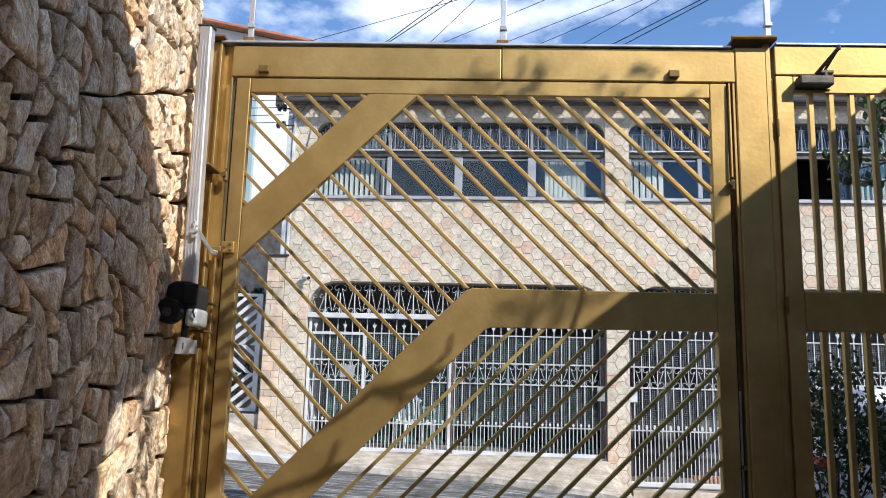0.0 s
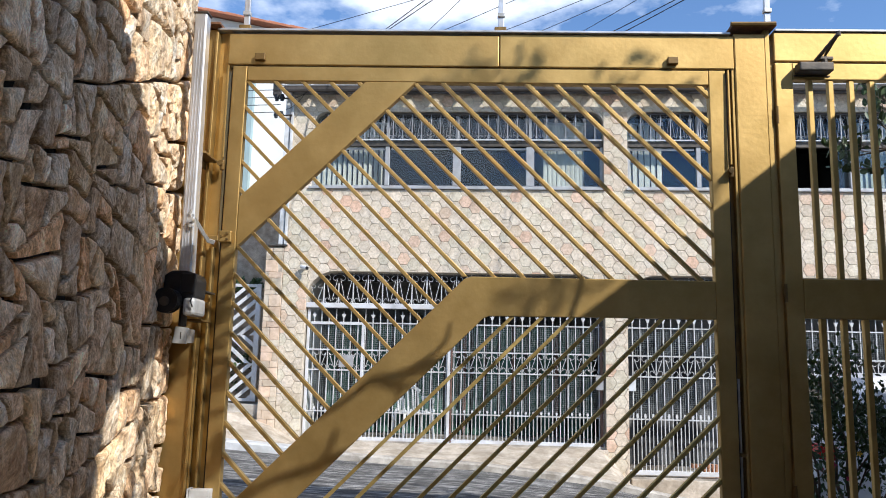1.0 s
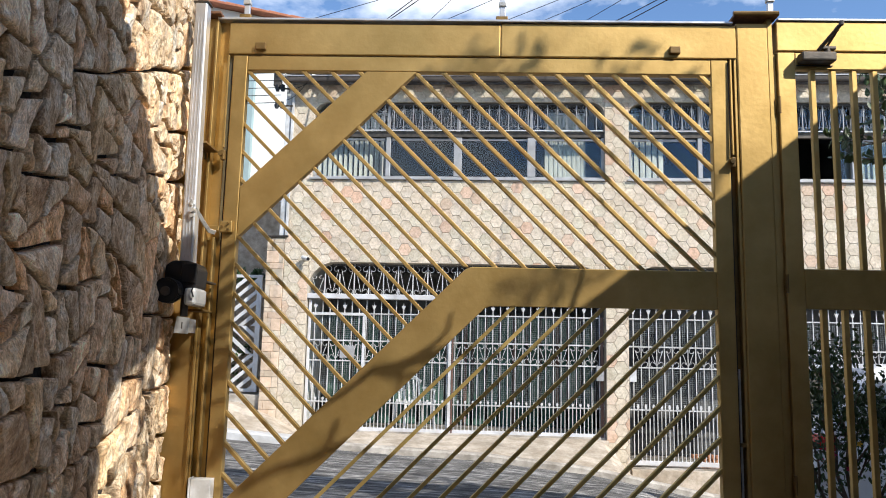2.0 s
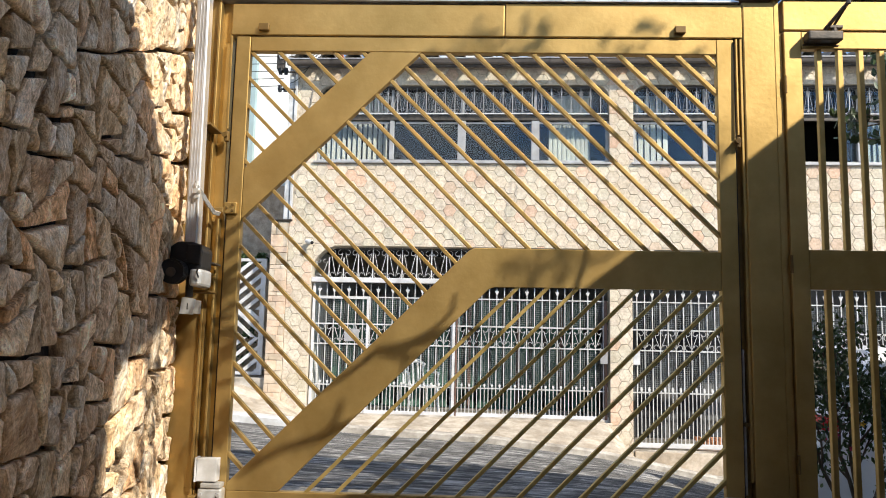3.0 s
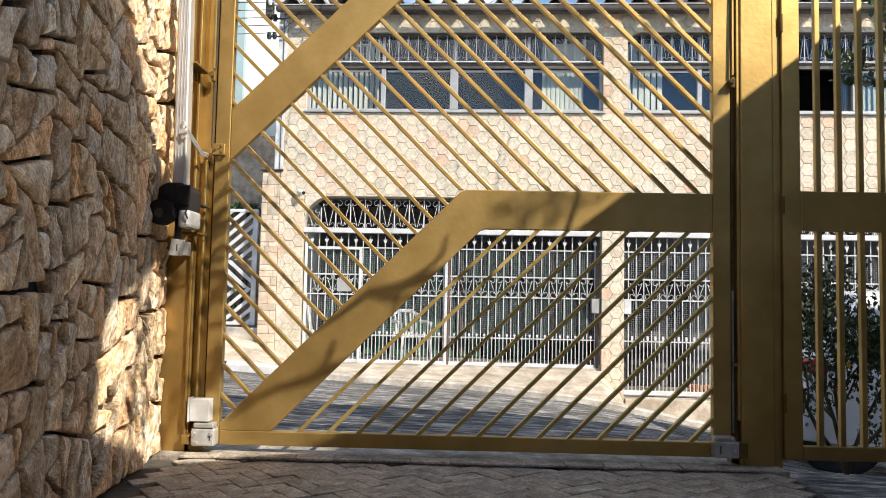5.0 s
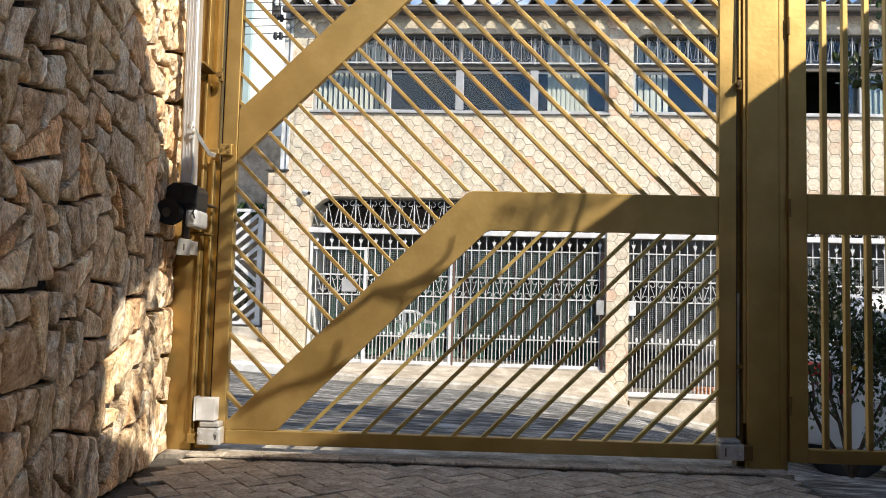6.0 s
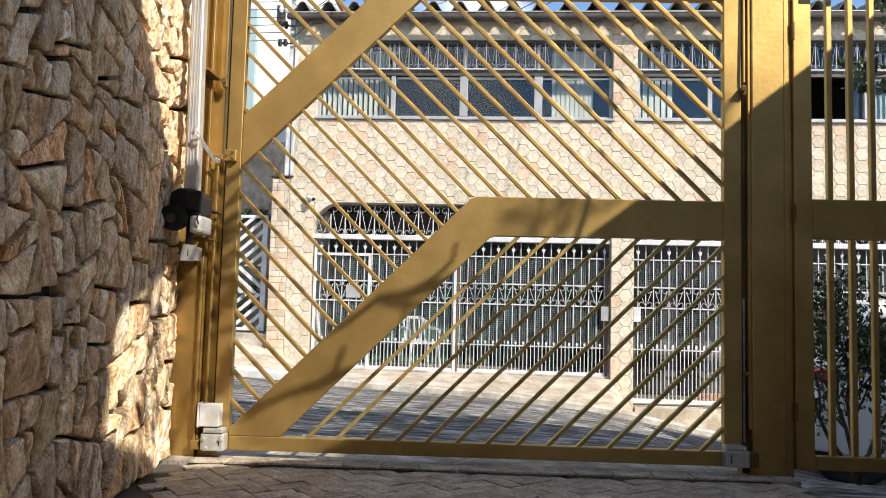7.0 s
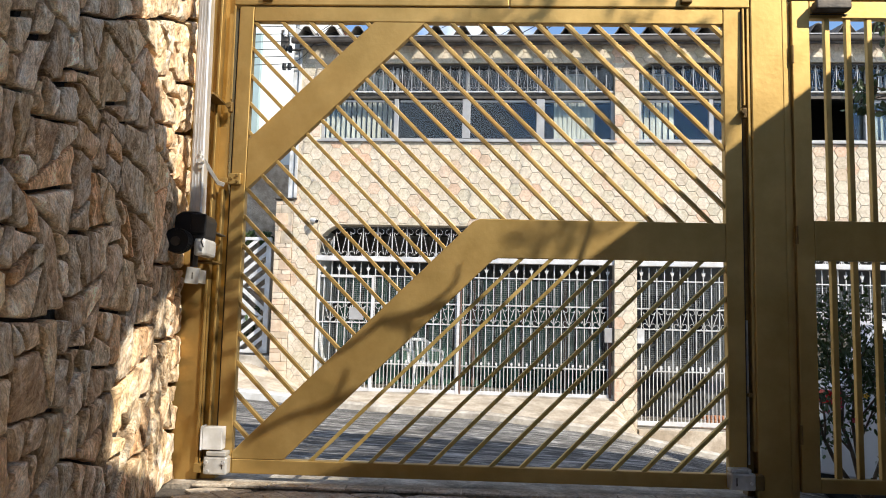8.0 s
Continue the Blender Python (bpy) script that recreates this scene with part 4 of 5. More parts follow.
for (a, b), nm in ((OPEN1, "transom_grille"), (OPEN2, "transom_grille")):
    g = empty(nm, HOUSE)
    tagged(g, "pale grey beam with a wrought scroll grille over the gates", "grille", group="transom grilles")
    boxed("beam", M_LILAC, g, a - 0.0, b + 0.0, 0.02, 0.14, 1.925, 2.005, 0.006)
    n = int((b - a) / 0.2423)
    for k in range(n):
        u = a + 0.15 + 0.2423 * k
        end = min(u - a, b - u)
        h = 0.46 if end > 0.3 else 0.30
        for o in pieces("scroll", BAND_TOP, M_LILAC, g, [(u, 0.10, 2.006)]):
            o.scale = (1, 1, h / 0.46)
        boxed("bar", M_LILAC, g, u + 0.112, u + 0.128, 0.092, 0.108, 2.006, 2.006 + (0.50 if end > 0.4 else 0.33), 0)
    boxed("grille_top", M_STEEL_DARK, g, a + 0.38, b - 0.38, 0.09, 0.11, 2.475, 2.495, 0)

# green slatted shutters inside the first garage
shut = empty("garage_shutter", HOUSE)
tagged(shut, "dark green slatted metal shutter inside the garage", "shutter")
k = 0
u = -2.50
while u < 2.2:
    boxed("slat", M_GREEN, shut, u, u + 0.185, 1.60, 1.625, -0.165, 1.75, 0.006)
    u += 0.2423
    k += 1
for u in (-0.02, 0.86, 1.62):
    boxed("stile", M_BROWNFRAME, shut, u, u + 0.06, 1.57, 1.595, -0.165, 1.75, 0.004)
boxed("rail", M_STEEL_DARK, shut, -2.52, 2.25, 1.626, 1.65, 0.93, 1.24, 0.004)
boxed("sign", M_GREYWHITE, fence1, -1.98, -1.74, 0.085, 0.098, 0.97, 1.17, 0.003, "small pale notice plate")

# upper windows
def window(name, u0, u1, mullions, sash_edges, label):
    w = empty(name, HOUSE)
    tagged(w, label, "window", kind="structure")
    z0, zt, z1 = 3.905, 4.725, 5.245
    boxed("window_sill", M_GREYWHITE, w, u0 - 0.03, u1 + 0.03, -0.05, 0.12, z0, z0 + 0.035, 0.005)
    boxed("window_frame", M_GREYWHITE, w, u0, u1, 0.07, 0.13, z0 + 0.036, z0 + 0.085, 0.004)
    boxed("window_frame", M_STEEL_DARK, w, u0, u1, 0.05, 0.13, zt - 0.015, zt + 0.03, 0.004)
    boxed("window_frame", M_STEEL_DARK, w, u0, u1, 0.05, 0.13, zt - 0.065, zt - 0.016, 0.003)
    boxed("window_frame", M_STEEL_DARK, w, u0 + 0.2, u1 - 0.2, 0.05, 0.13, z1 - 0.05, z1 - 0.003, 0.003)
    for u in (u0 + 0.025, u1 - 0.025):
        boxed("window_frame", M_GREYWHITE, w, u - 0.025, u + 0.025, 0.071, 0.129, z0 + 0.086, zt - 0.066, 0.004)
    for u, h in mullions:
        boxed("mullion", M_GREYWHITE, w, u - h, u + h, 0.06, 0.135, z0 + 0.086, zt - 0.066, 0.004)
        boxed("mullion", M_GREYWHITE, w, u - 0.022, u + 0.022, 0.06, 0.135, zt + 0.031, z1 - 0.051, 0.004)
    edges = [u0] + [m[0] for m in mullions] + [u1]
    for i, (a, b) in enumerate(zip(edges, edges[1:])):
        if (i, name) in sash_edges:
            continue
        boxed("sash_rail", M_GREYWHITE, w, a + 0.06, b - 0.06, 0.085, 0.115, zt - 0.115, zt - 0.080, 0.003)
        p = boxed("pane", M_GLASS, w, a + 0.03, b - 0.03, 0.098, 0.102, z0 + 0.08, zt - 0.06, 0)
        p.visible_shadow = False
    p = boxed("pane", M_GLASS, w, u0 + 0.01, u1 - 0.01, 0.118, 0.122, zt + 0.02, z1 - 0.01, 0)
    p.visible_shadow = False
    g = empty("window_grille", HOUSE)
    tagged(g, "thin wrought iron grille with scrolls over the window top", "grille", group="window grilles")
    n = int((u1 - u0 - 0.1) / 0.16)
    for k in range(n + 1):
        u = u0 + 0.07 + 0.16 * k
        end = min(u - u0, u1 - u)
        top = 5.20 if end > 0.2 else 5.05
        boxed("bar", M_GREYWHITE, g, u - 0.0065, u + 0.0065, 0.015, 0.027, 4.775, top, 0)
        if k < n and end > 0.1 and u1 - u > 0.3:
            pieces("scroll", WIN_SCROLL, M_LILAC, g, [(u + 0.08, 0.021, 4.785)])
    boxed("rail", M_LILAC, g, u0 + 0.02, u1 - 0.02, 0.012, 0.030, 4.757, 4.774, 0)
    boxed("rail", M_STEEL_DARK, g, u0 + 0.18, u1 - 0.18, 0.012, 0.030, 5.201, 5.216, 0)
    return w


WIN_SCROLL = scroll_mesh("scroll", 0.16, 0.40, M_GREYWHITE, 0.0032)
window("window_1", -2.56, 2.285, [(-1.30, 0.035), (-0.13, 0.065), (1.09, 0.065)], (), "aluminium sliding windows with blinds behind the glass")
window("window_2", 2.67, 7.42, [(3.83, 0.035), (5.02, 0.065), (6.27, 0.05)], ((2, "window_2"),), "aluminium sliding windows with one sash slid open")
sash = empty("open_sash", HOUSE)
tagged(sash, "aluminium window sash slid open behind the next pane", "window sash")
boxed("stile", M_GREYWHITE, sash, 5.97, 6.05, 0.14, 0.17, 3.99, 4.66, 0.004)
boxed("stile", M_GREYWHITE, sash, 7.0, 7.06, 0.14, 0.17, 3.99, 4.66, 0.004)
p = boxed("pane", M_GLASS, sash, 6.051, 6.999, 0.153, 0.157, 3.99, 4.66, 0)
p.visible_shadow = False


def blind(u0, u1, step, w, turn, label):
    b = empty("vertical_blind", HOUSE)
    tagged(b, label, "blind", group="window blinds")
    boxed("head_rail", M_GREYWHITE, b, u0 - 0.02, u1 + 0.02, 0.24, 0.28, 5.10, 5.14, 0.003)
    u = u0
    while u < u1:
        bm = bmesh.new()
        a = radians(turn + random.uniform(-8, 8))
        c, s = math.cos(a) * w / 2, math.sin(a) * w / 2
        vs = []
        for z in (3.97, 5.10):
            for sx, off in ((-1, 0), (0, 0.006), (1, 0)):
                vs.append(bm.verts.new((u + sx * c, 0.26 + sx * s - off, z)))
        for i in (0, 1):
            bm.faces.new((vs[i], vs[i + 1], vs[i + 4], vs[i + 3]))
        r = bmesh.ops.extrude_face_region(bm, geom=bm.faces[:])
        for q in r["geom"]:
            if isinstance(q, bmesh.types.BMVert):
                q.co.y += 0.002
        part("slat", bm, M_BLIND, b)
        u += step


blind(-2.49, -1.36, 0.088, 0.07, 35, "cream vertical blind with half-turned slats")
blind(1.36, 2.02, 0.075, 0.08, 12, "cream vertical blind with nearly closed slats")
blind(2.74, 3.27, 0.10, 0.088, 15, "cream vertical blind beside a dark gap")
blind(6.4, 7.2, 0.085, 0.075, 25, "cream vertical blind with half-turned slats")

# corner mast with insulators, and the pilaster it stands on
pil = empty("corner_pilaster", HOUSE)
tagged(pil, "pilaster of rough pink and beige stone blocks at the house corner", "pilaster")
boxed("core", M_BEIGE, pil, -3.245, -2.955, 0.01, 0.30, -0.3, 2.92, 0)
z = -0.25
row = 0
while z < 2.89:
    h = random.choice((0.07, 0.10, 0.14, 0.17, 0.20))
    h = min(h, 2.915 - z)
    cut = random.uniform(0.06, 0.22)
    for a, b in ((-3.245, -3.245 + cut), (-3.245 + cut, -2.955)):
        boxed("stone", M_PINK, pil, a + 0.002, b - 0.002, -0.02 - random.uniform(0, 0.012), 0.009, z + 0.002, z + h - 0.002, 0.006)
    z += h
boxed("cap", M_STEEL_DARK, pil, -3.27, -2.90, -0.05, 0.32, 2.921, 2.945, 0.004)
mast = empty("service_mast", HOUSE)
tagged(mast, "white painted service mast with insulators and cables", "mast")
boxed("post", M_WHITE, mast, -3.055, -2.965, -0.03, 0.06, 2.946, 6.15, 0.01)
boxed("drain_pipe", M_WHITE, mast, -2.952, -2.905, -0.06, -0.015, 2.946, 5.5, 0.008)
for z in (5.15, 5.45, 5.72, 5.95):
    bm = bmesh.new()
    rod(bm, [(-3.20, -0.09, z), (-2.93, -0.07, z + 0.01)], 0.014, 6)
    part("cross_pin", bm, M_STEEL_DARK, mast)
    for u in (-3.19, -3.10):
        bm = bmesh.new()
        rod(bm, [(u, -0.12, z - 0.05), (u, -0.12, z + 0.06)], 0.032, 10)
        rod(bm, [(u, -0.12, z - 0.02), (u, -0.12, z + 0.02)], 0.042, 10)
        part("insulator", bm, M_BLACK if z < 5.6 else M_WHITE, mast)
boxed("junction_box", M_STEEL_DARK, mast, -3.27, -3.14, -0.12, -0.02, 5.50, 5.80, 0.01)
boxed("mast_head", M_WHITE, mast, -3.09, -2.93, -0.06, 0.09, 6.151, 6.20, 0.02)
lamp = empty("wall_camera", HOUSE)
tagged(lamp, "small white security camera on the tiled wall", "camera")
bm = bmesh.new()
rod(bm, [(-2.60, -0.015, 2.56), (-2.60, -0.06, 2.56)], 0.03, 10)
rod(bm, [(-2.63, -0.08, 2.58), (-2.53, -0.14, 2.55)], 0.035, 10)
part("housing", bm, M_WHITE, lamp)
bm = bmesh.new()
rod(bm, [(-2.53, -0.14, 2.55), (-2.51, -0.15, 2.543)], 0.028, 10)
part("lens", bm, M_BLACK, lamp)

# chair in the garage
chair = empty("garden_chair", HOUSE @ Matrix.Translation((-0.80, 0.62, -0.168)) @ Matrix.Rotation(radians(28), 4, "Z"))
tagged(chair, "white plastic garden chair with arms inside the garage", "chair")
bm = bmesh.new()
prism(bm, [(-0.23, 0.40), (0.23, 0.40), (0.25, 0.43), (0.22, 0.445), (-0.22, 0.445), (-0.25, 0.43)], -0.22, 0.22, 0.008)
part("seat", bm, M_PLASTIC, chair)
for sx in (-1, 1):
    for sy in (-1, 1):
        bm = bmesh.new()
        rod(bm, [(sx * 0.27, sy * 0.26, 0.0), (sx * 0.235, sy * 0.21, 0.43)], 0.024, 8)
        part("leg", bm, M_PLASTIC, chair)
    bm = bmesh.new()
    rod(bm, [(sx * 0.25, 0.22, 0.66), (sx * 0.275, 0.0, 0.66), (sx * 0.27, -0.22, 0.64), (sx * 0.24, -0.24, 0.44)], 0.024, 8)
    part("arm", bm, M_PLASTIC, chair)
for k in range(5):
    u = -0.18 + 0.09 * k
    bm = bmesh.new()
    rod(bm, [(u, 0.21, 0.44), (u * 1.05, 0.29, 0.80)], 0.017, 6)
    part("back_slat", bm, M_PLASTIC, chair)
bm = bmesh.new()
rod(bm, [(-0.23, 0.27, 0.76), (-0.13, 0.305, 0.83), (0.13, 0.305, 0.83), (0.23, 0.27, 0.76)], 0.03, 8)
part("back_rail", bm, M_PLASTIC, chair)

# low brick planter behind the second gate
planter = empty("brick_planter", HOUSE)
tagged(planter, "low planter of orange bricks behind the iron gate", "planter")
for r in range(3):
    for k in range(6):
        u = 3.65 + 0.21 * k + (0.1 if r % 2 else 0)
        boxed("brick", M_BRICK, planter, u, u + 0.20, 0.30, 0.40, -0.60 + 0.065 * r, -0.60 + 0.065 * r + 0.06, 0.004)

# ---------------- what stands left of the house ----------------
lg = empty("slatted_gate", HOUSE)
tagged(lg, "pale grey metal side gate with slanting slats, closed", "gate")
U0, U1, Z0, Z1 = -4.55, -3.385, 0.38, 2.32
for a, b, c, d in ((U0, U0 + 0.06, Z0, Z1), (U1 - 0.085, U1, Z0, Z1), (U0 + 0.061, U1 - 0.086, Z1 - 0.05, Z1), (U0 + 0.061, U1 - 0.086, Z0, Z0 + 0.05)):
    boxed("frame_bar", M_LILAC, lg, a, b, 0.28, 0.33, c, d, 0.004)
inner = [(-1, 0, -(U0 + 0.06)), (1, 0, U1 - 0.085)]
for (za, zb, sgn) in ((1.46, 2.27, 1), (1.0, 1.46, -1), (0.43, 1.0, 1)):
    for k in range(-14, 26):
        c = za + 0.185 * k
        poly = [(U0, c), (U0, c + 0.075), (U1, c + 0.075 + 0.85 * (U1 - U0)), (U1, c + 0.85 * (U1 - U0))]
        if sgn < 0:
            poly = [(U0, c + 0.85 * (U1 - U0)), (U0, c + 0.075 + 0.85 * (U1 - U0)), (U1, c + 0.075), (U1, c)]
        for a, b, d in inner + [(0, -1, -za), (0, 1, zb)]:
            poly = clip(poly, a, b, d)
            if len(poly) < 3:
                break
        if len(poly) >= 3 and area(poly) > 0.001:
            bm = bmesh.new()
            prism(bm, poly, 0.290, 0.318)
            part("slat", bm, M_LILAC, lg)
boxed("side_step", M_CONCRETE, None, -8.0, -3.255, 0.05, 0.95, -0.2, 0.345, 0.01).matrix_world = HOUSE
tagged(bpy.data.objects["side_step"], "worn concrete step below the slatted gate", "step", kind="structure")
o = boxed("wall_side", M_ROUGHCAST, None, -8.0, -2.96, 0.96, 1.15, 0.0, 3.72, 0.01)
o.matrix_world = HOUSE
tagged(o, "dark grey roughcast wall beside the house", "wall", kind="structure")
nb = empty("neighbour_house", HOUSE)
tagged(nb, "tall white plastered neighbouring house with a red tiled roof edge", "house")
bm = bmesh.new()
prism(bm, [(-9.0, -1.0), (-3.45, -1.0), (-3.45, 7.98), (-9.0, 9.17)], 3.0, 9.0)
part("wall", bm, M_PLASTER, nb)
bm = bmesh.new()
prism(bm, [(-9.0, 0.0), (-4.62, 0.0), (-4.62, 6.95), (-9.0, 6.95)], 2.86, 2.999)
part("bay", bm, M_TEAL, nb, "grey teal painted bay")
for k in range(12):
    u = -9.1 + 0.475 * k
    z = 9.16 - 0.215 * (u + 9.0)
    bm = bmesh.new()
    prism(bm, [(u, z + 0.03), (u + 0.49, z - 0.075), (u + 0.49, z - 0.02), (u, z + 0.10)], 2.75, 9.2, 0.01)
    part("roof_tile", bm, M_CLAY, nb)
# leaves behind the slatted gate and along the wall top
def leaf_cloud(name, label, blobs, count, size, material, category="bush", seed=1):
    rng = random.Random(seed)
    bm = bmesh.new()
    for _ in range(count):
        c, r = rng.choice(blobs)
        d = Vector((rng.gauss(0, 1), rng.gauss(0, 1), rng.gauss(0, 1))).normalized() * r * rng.uniform(0.35, 1.0)
        p = Vector(c) + d
        s = size * rng.uniform(0.6, 1.25)
        rot = Euler((rng.uniform(0, 6.3), rng.uniform(0, 6.3), rng.uniform(0, 6.3))).to_matrix()
        pts = [rot @ Vector(q) * s + p for q in ((-0.5, 0, 0), (-0.15, 0.26, 0.05), (0.25, 0.2, 0.07), (0.55, 0, 0), (0.25, -0.2, 0.07), (-0.15, -0.26, 0.05))]
        v = [bm.verts.new(q) for q in pts]
        bm.faces.new((v[0], v[1], v[2], v[3]))
        bm.faces.new((v[0], v[3], v[4], v[5]))
    me = mesh_of(name, bm, material)
    return new(name, me)


bushes = leaf_cloud("hedge", "", [((-3.9 - 0.35 * i, 8.75, 0.9 + 0.25 * (i % 3)), 0.42) for i in range(6)] + [((-3.6 - 0.3 * i, 8.85, 2.35), 0.14) for i in range(5)], 1500, 0.09, M_LEAF, seed=4)
tagged(bushes, "dark green shrubs behind the slatted gate", "hedge", kind="stuff")

# ---------------- parked car outside the small gate ----------------
CAR_Y = 1.75


def build_car():
    car = empty("car", Matrix.Translation((2.66, CAR_Y, -0.352)) @ Matrix.Rotation(radians(6.0), 4, "Y"))
    tagged(car, "white hatchback parked along the sloping street", "car")
    W = 1.62
    side = [(0.02, 0.42), (0.0, 0.62), (0.05, 0.86), (0.12, 0.95), (0.42, 1.38), (0.62, 1.44), (1.6, 1.45), (2.05, 1.36), (2.65, 0.98), (3.45, 0.84), (3.68, 0.66), (3.70, 0.42), (3.55, 0.24), (0.2, 0.26)]
    bm = bmesh.new()
    ring = []
    for k, (f, inset) in enumerate(((0.0, 0.10), (0.04, 0.03), (0.12, 0.0), (0.88, 0.0), (0.96, 0.03), (1.0, 0.10))):
        y = W * f
        vs = []
        for x, z in side:
            t = max(0.0, (z - 0.9) / 0.55)
            yy = y + (0.5 - f) * 0.36 * t
            xx = x + (1.85 - x) * inset * 0.25
            vs.append(bm.verts.new((xx, yy, z)))
        ring.append(vs)
    for a, b in zip(ring, ring[1:]):
        for i in range(len(side)):
            j = (i + 1) % len(side)
            bm.faces.new((a[i], a[j], b[j], b[i]))
    bm.faces.new(ring[0])
    bm.faces.new(ring[-1][::-1])
    part("body", bm, M_CARWHITE, car, "white painted body", smooth=False)
    # glazing set just proud of the body
    bm = bmesh.new()
    vs = [bm.verts.new(p) for p in ((0.50, 0.075, 1.00), (1.95, 0.075, 1.00), (1.72, 0.170, 1.34), (0.66, 0.170, 1.36))]
    bm.faces.new(vs)
    r = bmesh.ops.extrude_face_region(bm, geom=bm.faces[:])
    for q in r["geom"]:
        if isinstance(q, bmesh.types.BMVert):
            q.co.y -= 0.045
    part("side_window", bm, M_CARGLASS, car)
    bm = bmesh.new()
    vs = [bm.verts.new(p) for p in ((0.135, 0.25, 0.985), (0.135, W - 0.25, 0.985), (0.395, W - 0.32, 1.345), (0.395, 0.32, 1.345))]
    bm.faces.new(vs)
    r = bmesh.ops.extrude_face_region(bm, geom=bm.faces[:])
    for q in r["geom"]:
        if isinstance(q, bmesh.types.BMVert):
            q.co.x -= 0.02
    part("rear_window", bm, M_CARGLASS, car)
    for y0, y1 in ((-0.015, 0.16), (W - 0.16, W + 0.015)):
        t = boxed("tail_lamp", M_RED, car, -0.005, 0.14, y0, y1, 0.72, 0.83, 0.02)
        boxed("lamp_lens", M_WHITE, t, -0.012, 0.10, y0 + 0.02, y1 - 0.02, 0.665, 0.715, 0.008)
    boxed("bumper", M_CARWHITE, car, -0.05, 0.25, 0.06, W - 0.06, 0.34, 0.55, 0.05)
    for x in (0.29, 2.75):
        for y, s in ((0.0, 1), (W, -1)):
            bm = bmesh.new()
            rod(bm, [(x, y - 0.02 * s, 0.315), (x, y + 0.02 * s, 0.315), (x, y + 0.17 * s, 0.315), (x, y + 0.19 * s, 0.315)], 0.30, 32)
            rod(bm, [(x, y - 0.012 * s, 0.315), (x, y + 0.18 * s, 0.315)], 0.318, 32)
            wheel = part("wheel", bm, M_RUBBER, car, "black rubber tyre")
            bm = bmesh.new()
            rod(bm, [(x, y - 0.028 * s, 0.315), (x, y + 0.0 * s, 0.315)], 0.205, 24)
            part("rim", bm, M_ALU, wheel)
            bm = bmesh.new()
            rod(bm, [(x, y + 0.05 * s, 0.33), (x, y - 0.004 * s, 0.33)], 0.36, 32)
            part("wheel_arch", bm, M_BLACK, wheel)
    boxed("side_trim", M_BLACK, car, 0.86, 2.6, -0.012, 0.0, 0.52, 0.58, 0.004)
    for y0, y1 in ((-0.060, -0.034), (W + 0.034, W + 0.060)):
        boxed("rear_skirt", M_CARWHITE, car, -0.03, 0.80, y0, y1, 0.215, 0.72, 0.012)
    boxed("sill", M_BLACK, car, 0.85, 2.66, 0.02, W - 0.02, 0.20, 0.30, 0.02)
    return car


build_car()

# ---------------- flowering shrub by the small gate ----------------
def branchy(bm, rng, p, d, length, r, depth, tips):
    pts = [Vector(p)]
    for _ in range(5):
        d = (d + Vector((rng.uniform(-1, 1), rng.uniform(-1, 1), rng.uniform(-0.6, 0.9))) * 0.22).normalized()
        pts.append(pts[-1] + d * length / 5)
    rod(bm, pts, r, 6, r * 0.55)
    tips.append(pts[-1])
    tips.append(pts[3])
    if depth:
        for k in range(3):
            q = pts[2 + k]
            nd = (d + Vector((rng.uniform(-1, 1), rng.uniform(-1, 1), rng.uniform(-0.5, 0.9))) * 0.9).normalized()
            branchy(bm, rng, q, nd, length * 0.62, r * 0.5, depth - 1, tips)


def shrub(name, label, base, seed, start, length, r, size, leaves, extra=(), spread=0.12):
    rng = random.Random(seed)
    tree = empty(name)
    tagged(tree, label, "shrub" if name != "tree" else "tree")
    bm = bmesh.new()
    tips = []
    for d in start:
        branchy(bm, rng, base, Vector(d).normalized(), length, r, 2, tips)
    part("trunk", bm, M_BARK, tree, smooth=True)
    if leaves:
        blobs = [(tuple(t), spread) for t in tips] + list(extra)
        o = leaf_cloud("crown", "", blobs, leaves, size, M_LEAF, seed=seed + 5)
        o.parent = tree
        o["kind"] = "stuff"
    return tree, tips


bush, tips = shrub("flowering_shrub", "dark green climbing shrub with a few magenta flowers", (2.52, 0.75, -0.175), 11,
                   [(-0.25, -0.05, 1), (0.1, 0.1, 1), (-0.5, 0.0, 0.9), (0.35, -0.1, 0.8), (0.2, 0.1, 1)], 0.86, 0.016, 0.036, 6500,
                   extra=[((2.44 + 0.10 * (k % 3), 0.72, 0.40 + 0.09 * k), 0.20) for k in range(8)] + [((2.52 + 0.07 * k, 0.44, 0.10 + 0.09 * (k % 3)), 0.13) for k in range(5)], spread=0.13)
rng = random.Random(3)
for k in range(6):
    bm = bmesh.new()
    p = Vector((2.24 + rng.uniform(-0.03, 0.22), 0.52 + rng.uniform(-0.08, 0.08), 0.46 + rng.uniform(-0.10, 0.16)))
    for j in range(5):
        a = 2 * math.pi * j / 5
        v = [bm.verts.new(p + Vector(q)) for q in ((0, 0, 0), (0.013 * math.cos(a - 0.5), -0.008, 0.013 * math.sin(a - 0.5)), (0.021 * math.cos(a), -0.014, 0.021 * math.sin(a)), (0.013 * math.cos(a + 0.5), -0.008, 0.013 * math.sin(a + 0.5)))]
        bm.faces.new(v)
    part("flower", bm, M_PETAL if k != 4 else M_YELLOW, bush)
upper, tips = shrub("hanging_branch", "leafy green branch hanging over the small gate", (3.02, 0.55, 2.55), 23,
                    [(-0.8, 0.0, -0.45), (-0.6, 0.1, 0.3), (-0.5, -0.1, -0.9)], 0.42, 0.012, 0.07, 230, spread=0.09)
bm = bmesh.new()
